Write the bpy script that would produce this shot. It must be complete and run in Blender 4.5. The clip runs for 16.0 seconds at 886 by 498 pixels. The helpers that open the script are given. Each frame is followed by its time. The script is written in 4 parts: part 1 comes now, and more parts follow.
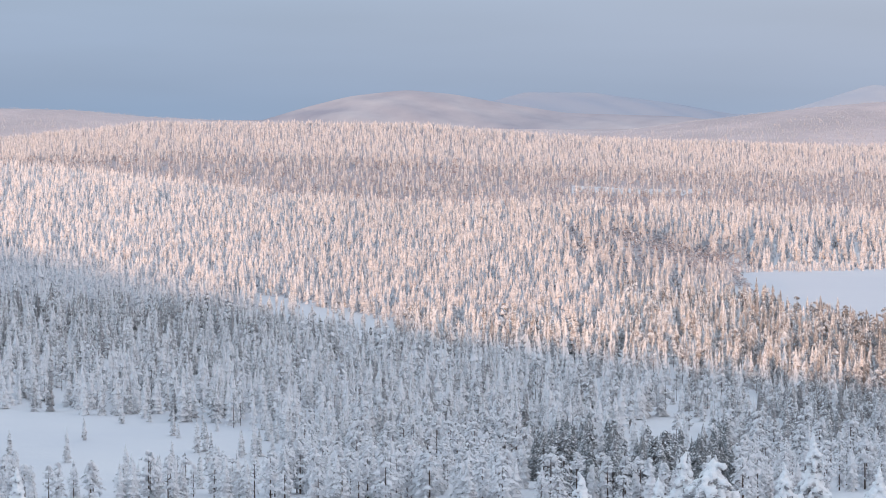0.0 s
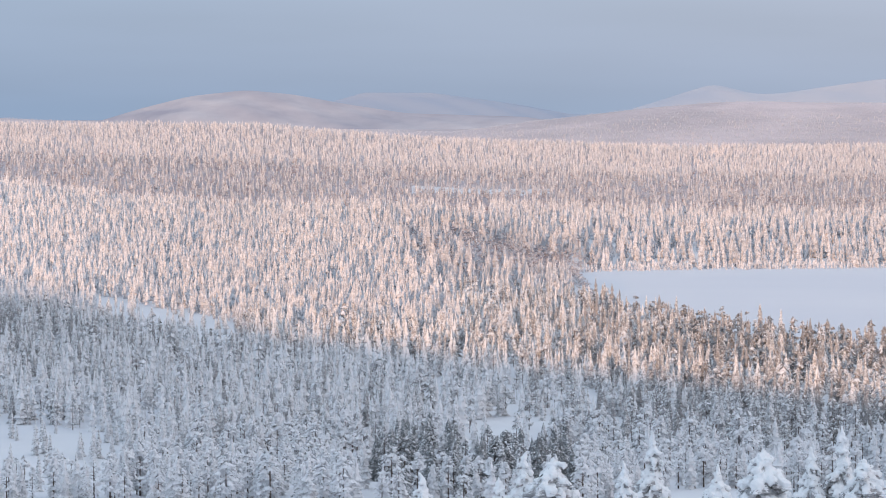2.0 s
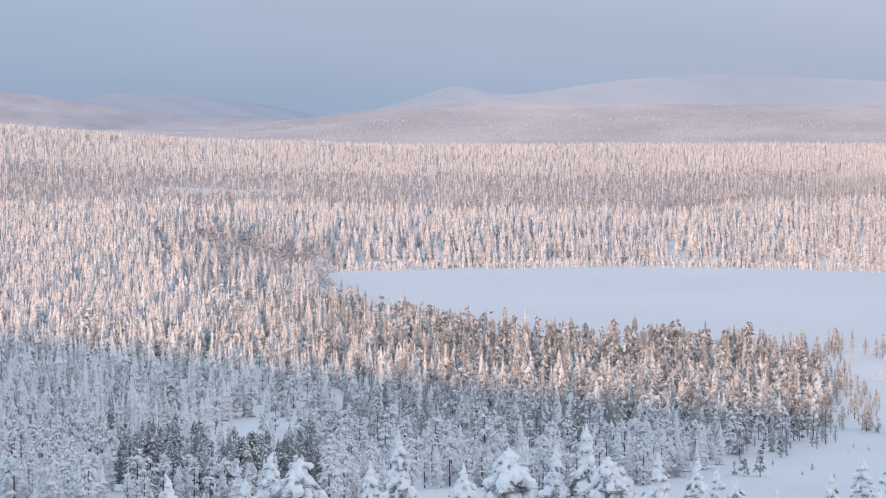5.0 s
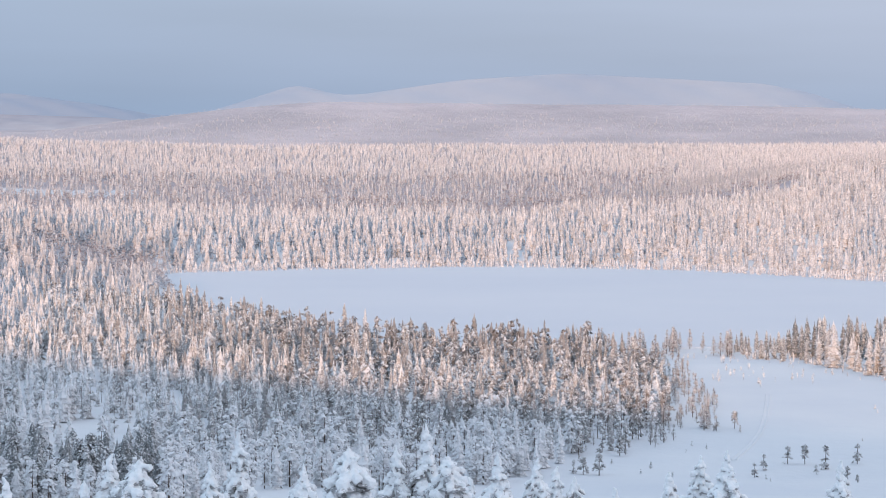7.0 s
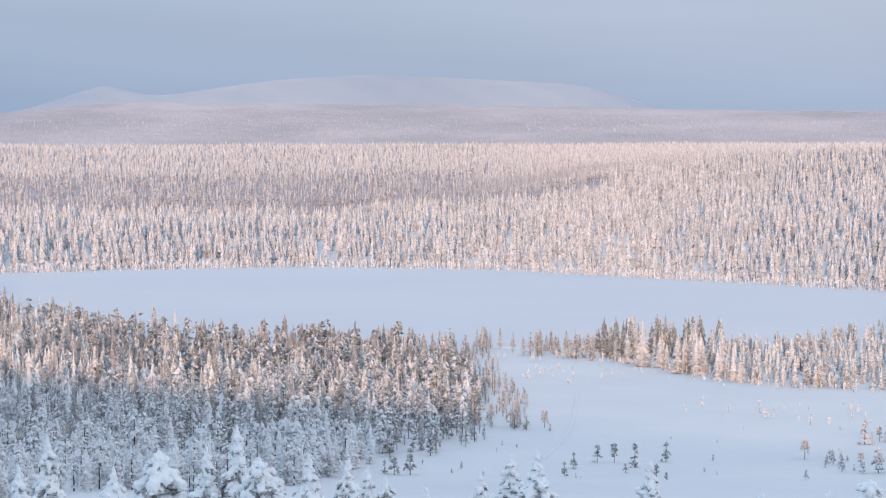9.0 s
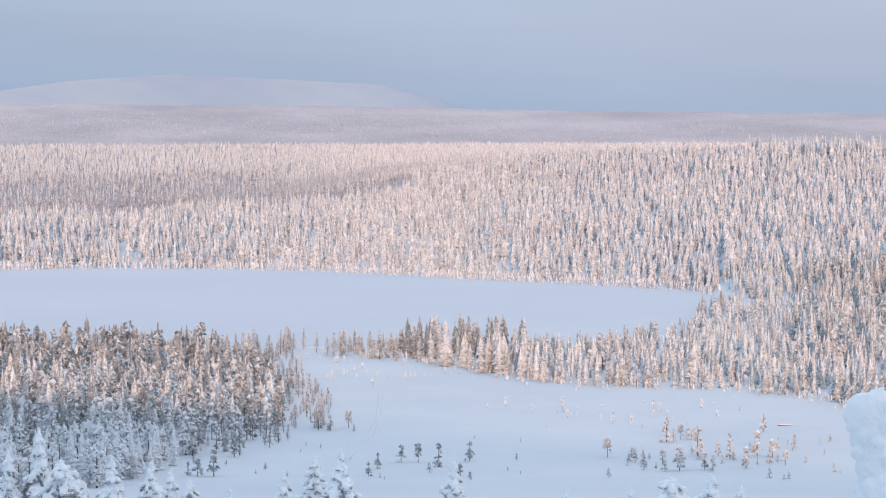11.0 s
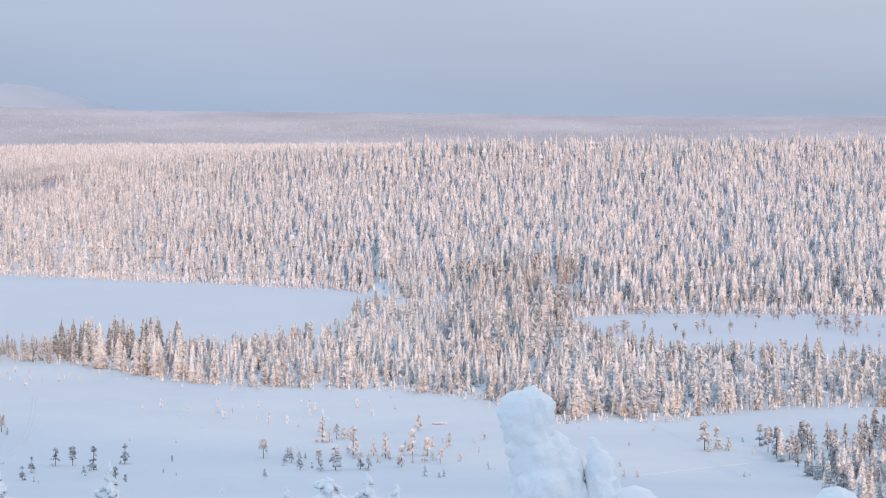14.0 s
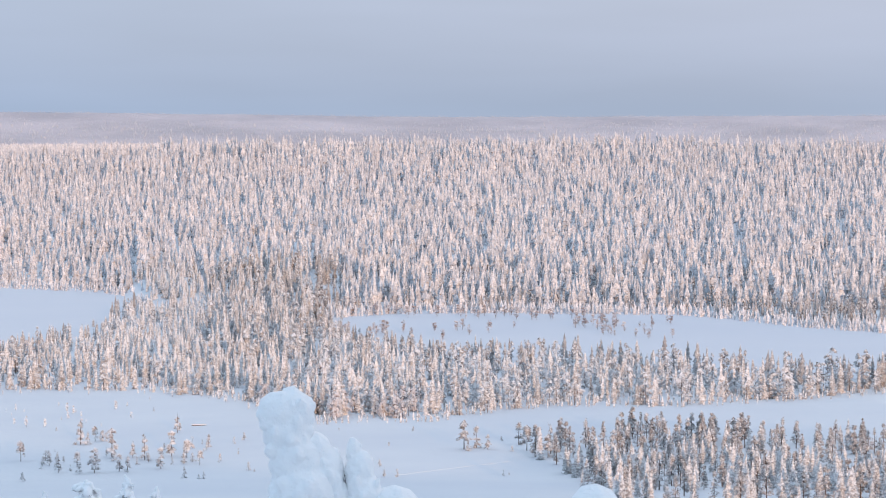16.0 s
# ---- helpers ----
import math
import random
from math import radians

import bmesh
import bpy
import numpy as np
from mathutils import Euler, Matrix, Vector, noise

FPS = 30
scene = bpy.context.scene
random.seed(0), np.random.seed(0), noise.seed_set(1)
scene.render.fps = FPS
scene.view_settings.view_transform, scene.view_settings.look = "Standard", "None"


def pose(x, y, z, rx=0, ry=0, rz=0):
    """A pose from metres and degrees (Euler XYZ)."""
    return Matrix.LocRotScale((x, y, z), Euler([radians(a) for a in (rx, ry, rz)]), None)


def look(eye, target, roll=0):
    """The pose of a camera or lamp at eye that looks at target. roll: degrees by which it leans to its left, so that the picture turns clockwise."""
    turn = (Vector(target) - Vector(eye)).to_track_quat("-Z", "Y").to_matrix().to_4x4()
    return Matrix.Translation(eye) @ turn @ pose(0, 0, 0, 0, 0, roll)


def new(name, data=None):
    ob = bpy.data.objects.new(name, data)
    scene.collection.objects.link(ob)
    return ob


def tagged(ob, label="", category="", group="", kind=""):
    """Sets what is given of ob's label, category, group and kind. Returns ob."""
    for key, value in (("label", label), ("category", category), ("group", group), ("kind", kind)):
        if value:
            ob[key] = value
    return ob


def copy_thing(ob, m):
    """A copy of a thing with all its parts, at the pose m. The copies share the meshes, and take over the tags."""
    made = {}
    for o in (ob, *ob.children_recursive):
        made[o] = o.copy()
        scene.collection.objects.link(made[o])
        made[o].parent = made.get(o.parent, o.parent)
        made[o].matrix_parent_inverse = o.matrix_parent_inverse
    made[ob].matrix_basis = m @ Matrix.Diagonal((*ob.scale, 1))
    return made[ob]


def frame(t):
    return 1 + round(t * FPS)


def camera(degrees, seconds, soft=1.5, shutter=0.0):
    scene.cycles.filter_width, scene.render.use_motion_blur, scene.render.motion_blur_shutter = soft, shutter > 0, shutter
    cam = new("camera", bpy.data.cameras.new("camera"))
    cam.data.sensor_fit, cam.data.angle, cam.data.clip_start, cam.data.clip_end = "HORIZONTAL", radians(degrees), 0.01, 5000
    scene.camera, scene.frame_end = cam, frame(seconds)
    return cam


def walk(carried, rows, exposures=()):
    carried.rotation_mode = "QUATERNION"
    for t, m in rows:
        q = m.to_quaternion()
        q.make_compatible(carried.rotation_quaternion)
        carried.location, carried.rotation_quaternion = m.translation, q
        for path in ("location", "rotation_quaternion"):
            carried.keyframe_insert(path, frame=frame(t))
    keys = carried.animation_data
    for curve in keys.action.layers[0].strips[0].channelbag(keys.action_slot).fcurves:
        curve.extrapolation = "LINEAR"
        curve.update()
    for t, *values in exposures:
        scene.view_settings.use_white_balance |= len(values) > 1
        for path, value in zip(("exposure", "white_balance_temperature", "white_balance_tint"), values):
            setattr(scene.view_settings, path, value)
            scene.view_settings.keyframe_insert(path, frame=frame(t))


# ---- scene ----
# ---------------------------------------------------------------- camera
EYE = 72.0
PITCH, ROLL = -2.739, -0.092
YAWS = [
    (0.0, 0.01), (0.5, 0.746), (1.0, 1.581), (1.5, 2.307), (2.0, 3.101), (2.5, 3.933), (3.0, 4.808),
    (3.5, 5.611), (4.0, 6.477), (6.5, 10.259), (7.0, 11.127), (7.5, 11.999), (8.0, 12.919), (8.5, 13.813),
    (9.0, 14.796), (11.5, 19.5), (12.0, 20.399), (12.5, 21.396), (13.0, 22.597), (13.5, 23.819),
    (14.0, 25.271), (14.5, 26.53), (15.0, 27.809), (15.5, 28.777), (16.0, 29.928),
]
cam = camera(17.0, 16.0, soft=1.05)
walk(cam, [(t, pose(0, 0, EYE, 90 + PITCH, 0, -yaw) @ pose(0, 0, 0, 0, 0, ROLL)) for t, yaw in YAWS],
     exposures=[(0.0, 0.0, 6700, 9.5), (7.0, 0.0, 6390, 8), (13.0, 0.0, 6220, 6.5), (16.0, 0.0, 6190, 6.5)])

# ---------------------------------------------------------------- light
SUN_AZ, SUN_EL = 18.0, 6.5          # where the light travels to, clockwise from +y, and the sun's height
world = bpy.data.worlds.new("winter_sky")
scene.world = world
world.use_nodes = True
wn, wl = world.node_tree.nodes, world.node_tree.links
wn.clear()


def wnode(kind, **values):
    n = wn.new(kind)
    for key, value in values.items():
        n.inputs[key].default_value = value
    return n


sky = wn.new("ShaderNodeTexSky")
sky.sky_type, sky.sun_disc = "NISHITA", False
sky.sun_elevation, sky.sun_rotation = radians(SUN_EL), radians(180 + SUN_AZ)
sky.altitude, sky.air_density, sky.dust_density, sky.ozone_density = 300, 1.0, 1.0, 2.0
clear_sky = wnode("ShaderNodeBackground", Strength=0.03)
wl.new(sky.outputs["Color"], clear_sky.inputs["Color"])
# a thin, high veil of cloud under the clear sky, greyer and warmer to the east
where = wn.new("ShaderNodeTexCoord")
split = wn.new("ShaderNodeSeparateXYZ")
wl.new(where.outputs["Generated"], split.inputs[0])
ramp = wn.new("ShaderNodeValToRGB")
wl.new(split.outputs["Z"], ramp.inputs["Fac"])
e = ramp.color_ramp.elements
e[0].position, e[0].color = 0.0, (0.225, 0.34, 0.545, 1)
e[1].position, e[1].color = 1.0, (0.56, 0.71, 0.91, 1)
for at, col in ((0.03, (0.25, 0.345, 0.55, 1)), (0.09, (0.31, 0.38, 0.555, 1)), (0.16, (0.40, 0.48, 0.65, 1)), (0.35, (0.55, 0.70, 0.895, 1))):
    s = e.new(at)
    s.color = col
east = wn.new("ShaderNodeMapRange")
for key, value in (("From Min", -0.1), ("From Max", 0.6), ("To Min", 0.0), ("To Max", 1.0)):
    east.inputs[key].default_value = value
wl.new(split.outputs["X"], east.inputs["Value"])
warm = wn.new("ShaderNodeMix")
warm.data_type, warm.blend_type = "RGBA", "MULTIPLY"
warm.inputs["B"].default_value = (1.66, 1.28, 1.09, 1)
wl.new(east.outputs[0], warm.inputs["Factor"])
wl.new(ramp.outputs["Color"], warm.inputs["A"])
stretch = wn.new("ShaderNodeMapping")
stretch.inputs["Scale"].default_value = (2.0, 2.0, 16.0)
wl.new(where.outputs["Generated"], stretch.inputs["Vector"])
streak = wn.new("ShaderNodeTexNoise")
streak.inputs["Scale"].default_value, streak.inputs["Detail"].default_value = 2.2, 3.0
wl.new(stretch.outputs[0], streak.inputs["Vector"])
soft = wn.new("ShaderNodeMapRange")
for key, value in (("From Min", 0.3), ("From Max", 0.7), ("To Min", 0.93), ("To Max", 1.07)):
    soft.inputs[key].default_value = value
wl.new(streak.outputs["Fac"], soft.inputs["Value"])
veil = wnode("ShaderNodeBackground", Strength=1.0)
wl.new(soft.outputs[0], veil.inputs["Strength"])
wl.new(warm.outputs["Result"], veil.inputs["Color"])
both = wn.new("ShaderNodeAddShader")
wl.new(clear_sky.outputs[0], both.inputs[0])
wl.new(veil.outputs[0], both.inputs[1])
wout = wn.new("ShaderNodeOutputWorld")
wl.new(both.outputs[0], wout.inputs["Surface"])

sun_data = bpy.data.lights.new("sun", "SUN")
sun_data.energy, sun_data.angle, sun_data.color = 2.8, radians(0.5), (1.0, 0.57, 0.33)
sun = new("sun", sun_data)
_a, _e = radians(SUN_AZ), radians(SUN_EL)
sun.matrix_world = look((0, 0, 300), (math.sin(_a) * math.cos(_e) * 100, math.cos(_a) * math.cos(_e) * 100, 300 - math.sin(_e) * 100))


# ---------------------------------------------------------------- materials
def material(name):
    m = bpy.data.materials.new(name)
    m.use_nodes = True
    t = m.node_tree
    return m, t, t.nodes["Principled BSDF"]


def noise_node(t, scale, detail=3.0, rough=0.6, coord="Object"):
    c = t.nodes.new("ShaderNodeTexCoord")
    n = t.nodes.new("ShaderNodeTexNoise")
    n.inputs["Scale"].default_value, n.inputs["Detail"].default_value, n.inputs["Roughness"].default_value = scale, detail, rough
    t.links.new(c.outputs[coord], n.inputs["Vector"])
    return n


def mix_color(t, fac, a, b):
    m = t.nodes.new("ShaderNodeMix")
    m.data_type = "RGBA"
    for socket, value in (("Factor", fac), ("A", a), ("B", b)):
        if isinstance(value, (tuple, float, int)):
            m.inputs[socket].default_value = value
        else:
            t.links.new(value, m.inputs[socket])
    return m.outputs["Result"]


def ranged(t, value, lo, hi, to_lo=0.0, to_hi=1.0):
    n = t.nodes.new("ShaderNodeMapRange")
    for key, v in (("From Min", lo), ("From Max", hi), ("To Min", to_lo), ("To Max", to_hi)):
        n.inputs[key].default_value = v
    t.links.new(value, n.inputs["Value"])
    return n.outputs[0]


def math_node(t, op, a, b):
    n = t.nodes.new("ShaderNodeMath")
    n.operation = op
    for k, v in enumerate((a, b)):
        if isinstance(v, (float, int)):
            n.inputs[k].default_value = v
        else:
            t.links.new(v, n.inputs[k])
    return n.outputs[0]


def bump(t, shader, height, strength, distance):
    n = t.nodes.new("ShaderNodeBump")
    n.inputs["Strength"].default_value, n.inputs["Distance"].default_value = strength, distance
    t.links.new(height, n.inputs["Height"])
    t.links.new(n.outputs[0], shader.inputs["Normal"])


def snow_material(name, a, b, wide, fine, strength, distance):
    """Snow: two whites in wide drifts, with a fine relief."""
    m, t, s = material(name)
    big, small = noise_node(t, wide, 4), noise_node(t, fine, 4)
    t.links.new(mix_color(t, ranged(t, big.outputs["Fac"], 0.35, 0.65), a, b), s.inputs["Base Color"])
    s.inputs["Roughness"].default_value = 0.75
    s.inputs["Specular IOR Level"].default_value = 0.25
    bump(t, s, small.outputs["Fac"], strength, distance)
    return m


def foliage_material(name, needle_a, needle_b, snow_a, snow_b, grain, lo=-0.12, hi=0.12):
    """Needles and snow: the attribute says how much snow lies on a twig, noise breaks it up."""
    m, t, s = material(name)
    fine, coarse = noise_node(t, grain, 4, 0.7), noise_node(t, grain * 0.13, 2)
    attr = t.nodes.new("ShaderNodeAttribute")
    attr.attribute_name = "snow"
    geo = t.nodes.new("ShaderNodeNewGeometry")
    flat = t.nodes.new("ShaderNodeMapping")       # snow lies in level pads, wider than they are thick
    flat.inputs["Scale"].default_value = (1.0, 1.0, 1.9)
    t.links.new(geo.outputs["Position"], flat.inputs["Vector"])
    for n in (fine, coarse):
        t.links.new(flat.outputs[0], n.inputs["Vector"])
    up = t.nodes.new("ShaderNodeSeparateXYZ")
    t.links.new(geo.outputs["True Normal"], up.inputs[0])
    lift = math_node(t, "MULTIPLY", math_node(t, "ABSOLUTE", up.outputs["Z"], 0.0), 0.22)
    amount = math_node(t, "ADD", math_node(t, "SUBTRACT", attr.outputs["Fac"], 0.60), lift)
    k = math_node(t, "ADD", amount, math_node(t, "MULTIPLY", math_node(t, "SUBTRACT", fine.outputs["Fac"], 0.5), 4.6))
    fac = ranged(t, k, lo, hi)
    needle = mix_color(t, ranged(t, coarse.outputs["Fac"], 0.4, 0.6), needle_a, needle_b)
    white = mix_color(t, coarse.outputs["Fac"], snow_a, snow_b)
    t.links.new(mix_color(t, fac, needle, white), s.inputs["Base Color"])
    s.inputs["Roughness"].default_value = 0.85
    s.inputs["Specular IOR Level"].default_value = 0.15
    return m


def bark_material(name, a, b, white):
    m, t, s = material(name)
    n, w = noise_node(t, 6, 5), noise_node(t, 2.5, 4)
    col = mix_color(t, n.outputs["Fac"], a, b)
    t.links.new(mix_color(t, ranged(t, w.outputs["Fac"], 0.56, 0.66), col, white), s.inputs["Base Color"])
    s.inputs["Roughness"].default_value = 0.9
    bump(t, s, n.outputs["Fac"], 0.6, 0.05)
    return m


SNOW = snow_material("snow_ground", (0.66, 0.685, 0.73, 1), (0.73, 0.745, 0.77, 1), 0.012, 0.25, 0.5, 0.5)
LAKE = snow_material("snow_on_lake_ice", (0.64, 0.665, 0.72, 1), (0.69, 0.705, 0.745, 1), 0.004, 0.06, 0.25, 0.4)
# needles pale from rime, and lifted further to stand in for haze
RIMED = foliage_material("rimed_hazed_spruce_needles", (0.40, 0.425, 0.465, 1), (0.50, 0.512, 0.545, 1), (0.79, 0.785, 0.80, 1), (0.86, 0.855, 0.87, 1), 1.15, -0.5, 0.5)
RIME = snow_material("packed_snow", (0.91, 0.92, 0.93, 1), (0.94, 0.945, 0.95, 1), 0.9, 4.0, 0.8, 0.12)
SPRUCE = foliage_material("snowy_spruce_needles", (0.265, 0.262, 0.265, 1), (0.37, 0.362, 0.365, 1), (0.80, 0.80, 0.82, 1), (0.88, 0.88, 0.89, 1), 2.9, -0.22, 0.22)
PINE = foliage_material("frosted_pine_needles", (0.225, 0.217, 0.21, 1), (0.33, 0.317, 0.31, 1), (0.78, 0.79, 0.81, 1), (0.88, 0.88, 0.90, 1), 3.1, -0.22, 0.22)
# frosted needles, also paled so contrast drops as in haze
SHORE = foliage_material("frosted_hazed_shore_needles", (0.30, 0.297, 0.30, 1), (0.40, 0.392, 0.395, 1), (0.77, 0.77, 0.785, 1), (0.85, 0.85, 0.86, 1), 2.0, -0.42, 0.42)
STUNTED = foliage_material("stunted_pine_needles", (0.285, 0.275, 0.272, 1), (0.375, 0.36, 0.352, 1), (0.70, 0.70, 0.72, 1), (0.80, 0.80, 0.82, 1), 2.6, -0.35, 0.35)
# needles with little snow; on the shore spruces the dark colour imitates shade
DARK = foliage_material("bare_and_shaded_needles", (0.15, 0.16, 0.165, 1), (0.24, 0.247, 0.25, 1), (0.76, 0.77, 0.79, 1), (0.86, 0.86, 0.88, 1), 2.8, -0.3, 0.3)
# bluish base colour carries the haze in front of the long fell
PALE = snow_material("haze_blue_fell_snow", (0.31, 0.40, 0.525, 1), (0.37, 0.45, 0.555, 1), 0.003, 0.02, 0.3, 4.0)
BIRCH = foliage_material("frosted_birch_twigs", (0.31, 0.26, 0.265, 1), (0.41, 0.35, 0.355, 1), (0.68, 0.65, 0.66, 1), (0.78, 0.76, 0.76, 1), 2.4, -0.6, 0.6)
BARK = bark_material("conifer_bark", (0.07, 0.05, 0.04, 1), (0.16, 0.12, 0.10, 1), (0.75, 0.76, 0.78, 1))
SCRUB = snow_material("snow_with_dense_scrub", (0.40, 0.37, 0.40, 1), (0.52, 0.47, 0.49, 1), 0.01, 0.12, 0.6, 3.0)
WOODED = snow_material("distant_closed_forest", (0.47, 0.43, 0.455, 1), (0.63, 0.565, 0.585, 1), 0.006, 0.05, 0.8, 6.0)
# near sky-coloured: distance haze is painted into this snow
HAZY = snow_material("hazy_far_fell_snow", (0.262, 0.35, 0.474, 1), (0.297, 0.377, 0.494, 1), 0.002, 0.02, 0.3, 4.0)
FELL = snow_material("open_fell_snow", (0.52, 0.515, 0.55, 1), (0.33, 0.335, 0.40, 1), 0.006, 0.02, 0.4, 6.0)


# ---------------------------------------------------------------- plan of the land: bearings in degrees, ranges in metres
def table(*pairs):
    xs, ys = zip(*pairs)
    return lambda v: np.interp(v, xs, ys)


def smooth(v, lo, hi):
    k = np.clip((v - lo) / (hi - lo), 0, 1)
    return k * k * (3 - 2 * k)


lake_far = table((5.6, 1255), (5.9, 1311), (8, 1329), (11.3, 1350), (12.4, 1348), (15.7, 1326), (18.3, 1272), (20.4, 1232), (23.3, 1180), (24.0, 1145), (24.1, 1090))
lake_near = table((5.6, 1250), (6.3, 1033), (8, 955), (10.2, 899), (13.4, 872), (16.8, 890), (19.4, 880), (21.6, 890), (23.3, 950), (23.6, 1035), (24.1, 1085))
bay_far = table((27.5, 985), (27.9, 1022), (29, 1040), (31.2, 1042), (34.5, 1035), (36.6, 984), (38.5, 955), (46, 900))
bay_near = table((27.5, 982), (28.4, 899), (30.1, 838), (32.3, 838), (34.5, 812), (36.6, 789), (38.5, 784), (46, 770))
bog_far = table((14.6, 853), (16.7, 852), (17.7, 841), (19.9, 770), (21.6, 754), (23.8, 746), (25.9, 724), (26.6, 694), (27.5, 664), (29.7, 668), (31.2, 695), (32.3, 704), (34.5, 705), (36.6, 721), (38.5, 753), (46, 760))
bog_left_low = table((9, 470), (11.7, 522), (12.8, 550), (13.9, 590), (15.3, 632), (16.1, 679))
bog_left_high = table((14.6, 853), (15.0, 802), (15.5, 739), (16.1, 679))

slope = table((0, 70.3), (12, 69.6), (40, 65.8), (100, 57), (230, 39.0), (400, 14), (560, 2.0), (700, 0.8), (6000, 0.8))
behind = table((-900, 166), (-560, 153), (-468, 138), (-279, 109), (-178, 98.5), (-77, 89.3), (-20, 84.8), (0, 82.8), (52, 77), (140, 65.5), (700, 44))
RANGES = (700, 900, 1050, 1400, 1700, 2300, 2750, 3300, 3800, 4300, 4950)
rise = (
    table((-9, 3), (-3, 1.5), (3, 0.8)),
    table((-9, 11), (-3, 5), (2, 2), (6, 1)),
    table((-9, 22), (-5, 14), (-2, 9), (2, 6), (5, 3), (8, 1)),
    table((-8.5, 41), (-5.6, 34), (-3.1, 26), (-0.4, 20), (2.4, 18.6), (4.5, 14.6), (8.5, 9.6), (12, 9), (18, 14), (24, 22), (30, 26), (38, 25)),
    table((-8.5, 28), (-5, 22), (0, 14), (4, 12), (8.5, 11), (12, 12), (16, 18), (19.4, 36), (22.7, 41), (24.8, 44.4), (28, 46), (33.4, 46), (38.4, 43.5)),
    table((-8.5, 45), (-5.6, 57), (-3.1, 56.5), (-0.4, 56), (1.3, 49.2), (4, 42.6), (7.8, 38.6), (12, 39.3), (17, 39.2), (21, 39.5), (39, 36)),
    table((-8.5, 28), (0, 30), (8, 18), (39, 14)),
    table((-8.5, 20), (39, 14)),
    table((-8.5, 72), (-7.1, 70), (-5.6, 61), (-3.1, 52), (3.2, 39), (4.7, 53), (6.3, 66), (7.3, 73.5), (8.7, 80), (12.4, 77), (17, 74.5), (19.6, 69), (23.8, 66), (29.9, 60), (38.4, 61.5)),
    table((-8.5, 40), (39, 40)),
    table((-8.5, 52), (39, 52)),
)


def height(az, r):
    """The height of the land at a bearing and a range from the hilltop."""
    az, r = np.asarray(az, float), np.asarray(r, float)
    front = np.clip(np.abs((az - 15 + 180) % 360 - 180), 0, 180)
    bearing = np.clip(az, -9.5, 42)
    z = slope(r)
    nodes = np.array([f(bearing) for f in rise])
    far = np.zeros_like(z)
    for k in range(len(RANGES) - 1):
        a, b = RANGES[k], RANGES[k + 1]
        m = (r >= a) & (r <= b)
        w = (r - a) / (b - a)
        far = np.where(m, nodes[k] * (1 - w) + nodes[k + 1] * w, far)
    z = np.where(r > 700, far, np.maximum(z, 0) + smooth(r, 450, 700) * (nodes[0] - 0.8))
    # the frozen waters lie flat
    on = (az > 5.5) & (az < 24.2) & (r > lake_near(az) - 60)
    z = np.where(on, np.minimum(z, np.clip((r - lake_far(az) - 8) * 0.13, 0.0, 99)), z)
    on = (az > 27.4) & (az < 60) & (r > bay_near(az) - 60)
    z = np.where(on, np.minimum(z, np.clip((r - bay_far(az) - 8) * 0.13, 0.0, 99)), z)
    w = smooth(az, 3.4, 5.5) * (az < 5.6) * smooth(r, 1080, 1200)
    z = z * (1 - w) + w * np.minimum(z, np.clip((r - 1262) * 0.06, 0.3, 99))
    # the back of the hill, which shades the foreground
    x, y = r * np.sin(np.radians(az)), r * np.cos(np.radians(az))
    turn = math.radians(SUN_AZ)
    side, along = x * math.cos(turn) - y * math.sin(turn), x * math.sin(turn) + y * math.cos(turn)
    back = behind(side) * (1 - smooth(-along, 130, 1500)) + 50 * smooth(-along, 130, 1500)
    w = smooth(-along, 4, 60)
    z = z * (1 - w) + back * w
    ripple = 0.5 * np.sin(x / 23 + 1.3 * np.sin(y / 41)) * np.sin(y / 19 + 1.1 * np.sin(x / 37))
    return z + ripple * smooth(r, 30, 200) * (0.06 + 0.94 * smooth(z, 1.5, 8))


def swale(az, r):
    """Dips in the far woods without tall trees; the eastern one's dark scrub stands in for shade."""
    line = np.interp(az, (11.6, 12.2, 16.2, 17.4, 19.5), (1520, 1560, 1815, 1850, 1865))
    a = (az > 11.8) & (az < 19) & (np.abs(r - line) < np.interp(az, (11.8, 13, 16.5, 19), (25, 55, 62, 20)))
    b = (az > 2.6) & (az < 5.2) & (r > 1832) & (r < 1868)
    return a | b


def place(az, r, dz=0.0):
    return Vector((r * math.sin(radians(az)), r * math.cos(radians(az)), float(height(az, r)) + dz))


# ---------------------------------------------------------------- mesh helpers
def mesh_np(name, verts, tris, snow=None, mats=(), mat_index=None, flat=True):
    """A mesh from arrays of points and triangles, with the snow attribute."""
    me = bpy.data.meshes.new(name)
    n = len(tris)
    me.vertices.add(len(verts))
    me.vertices.foreach_set("co", np.asarray(verts, np.float32).ravel())
    me.loops.add(n * 3)
    me.loops.foreach_set("vertex_index", np.asarray(tris, np.int32).ravel())
    me.polygons.add(n)
    me.polygons.foreach_set("loop_start", np.arange(0, n * 3, 3, dtype=np.int32))
    me.polygons.foreach_set("loop_total", np.full(n, 3, np.int32))
    me.polygons.foreach_set("use_smooth", np.full(n, not flat))
    if mat_index is not None:
        me.polygons.foreach_set("material_index", np.asarray(mat_index, np.int32))
    if snow is not None:
        me.attributes.new("snow", "FLOAT", "POINT").data.foreach_set("value", np.asarray(snow, np.float32))
    for m in mats:
        me.materials.append(m)
    me.update(calc_edges=True)
    return me


def part(name, me, parent, label=""):
    ob = new(name, me)
    ob.parent = parent
    return tagged(ob, label) if label else ob


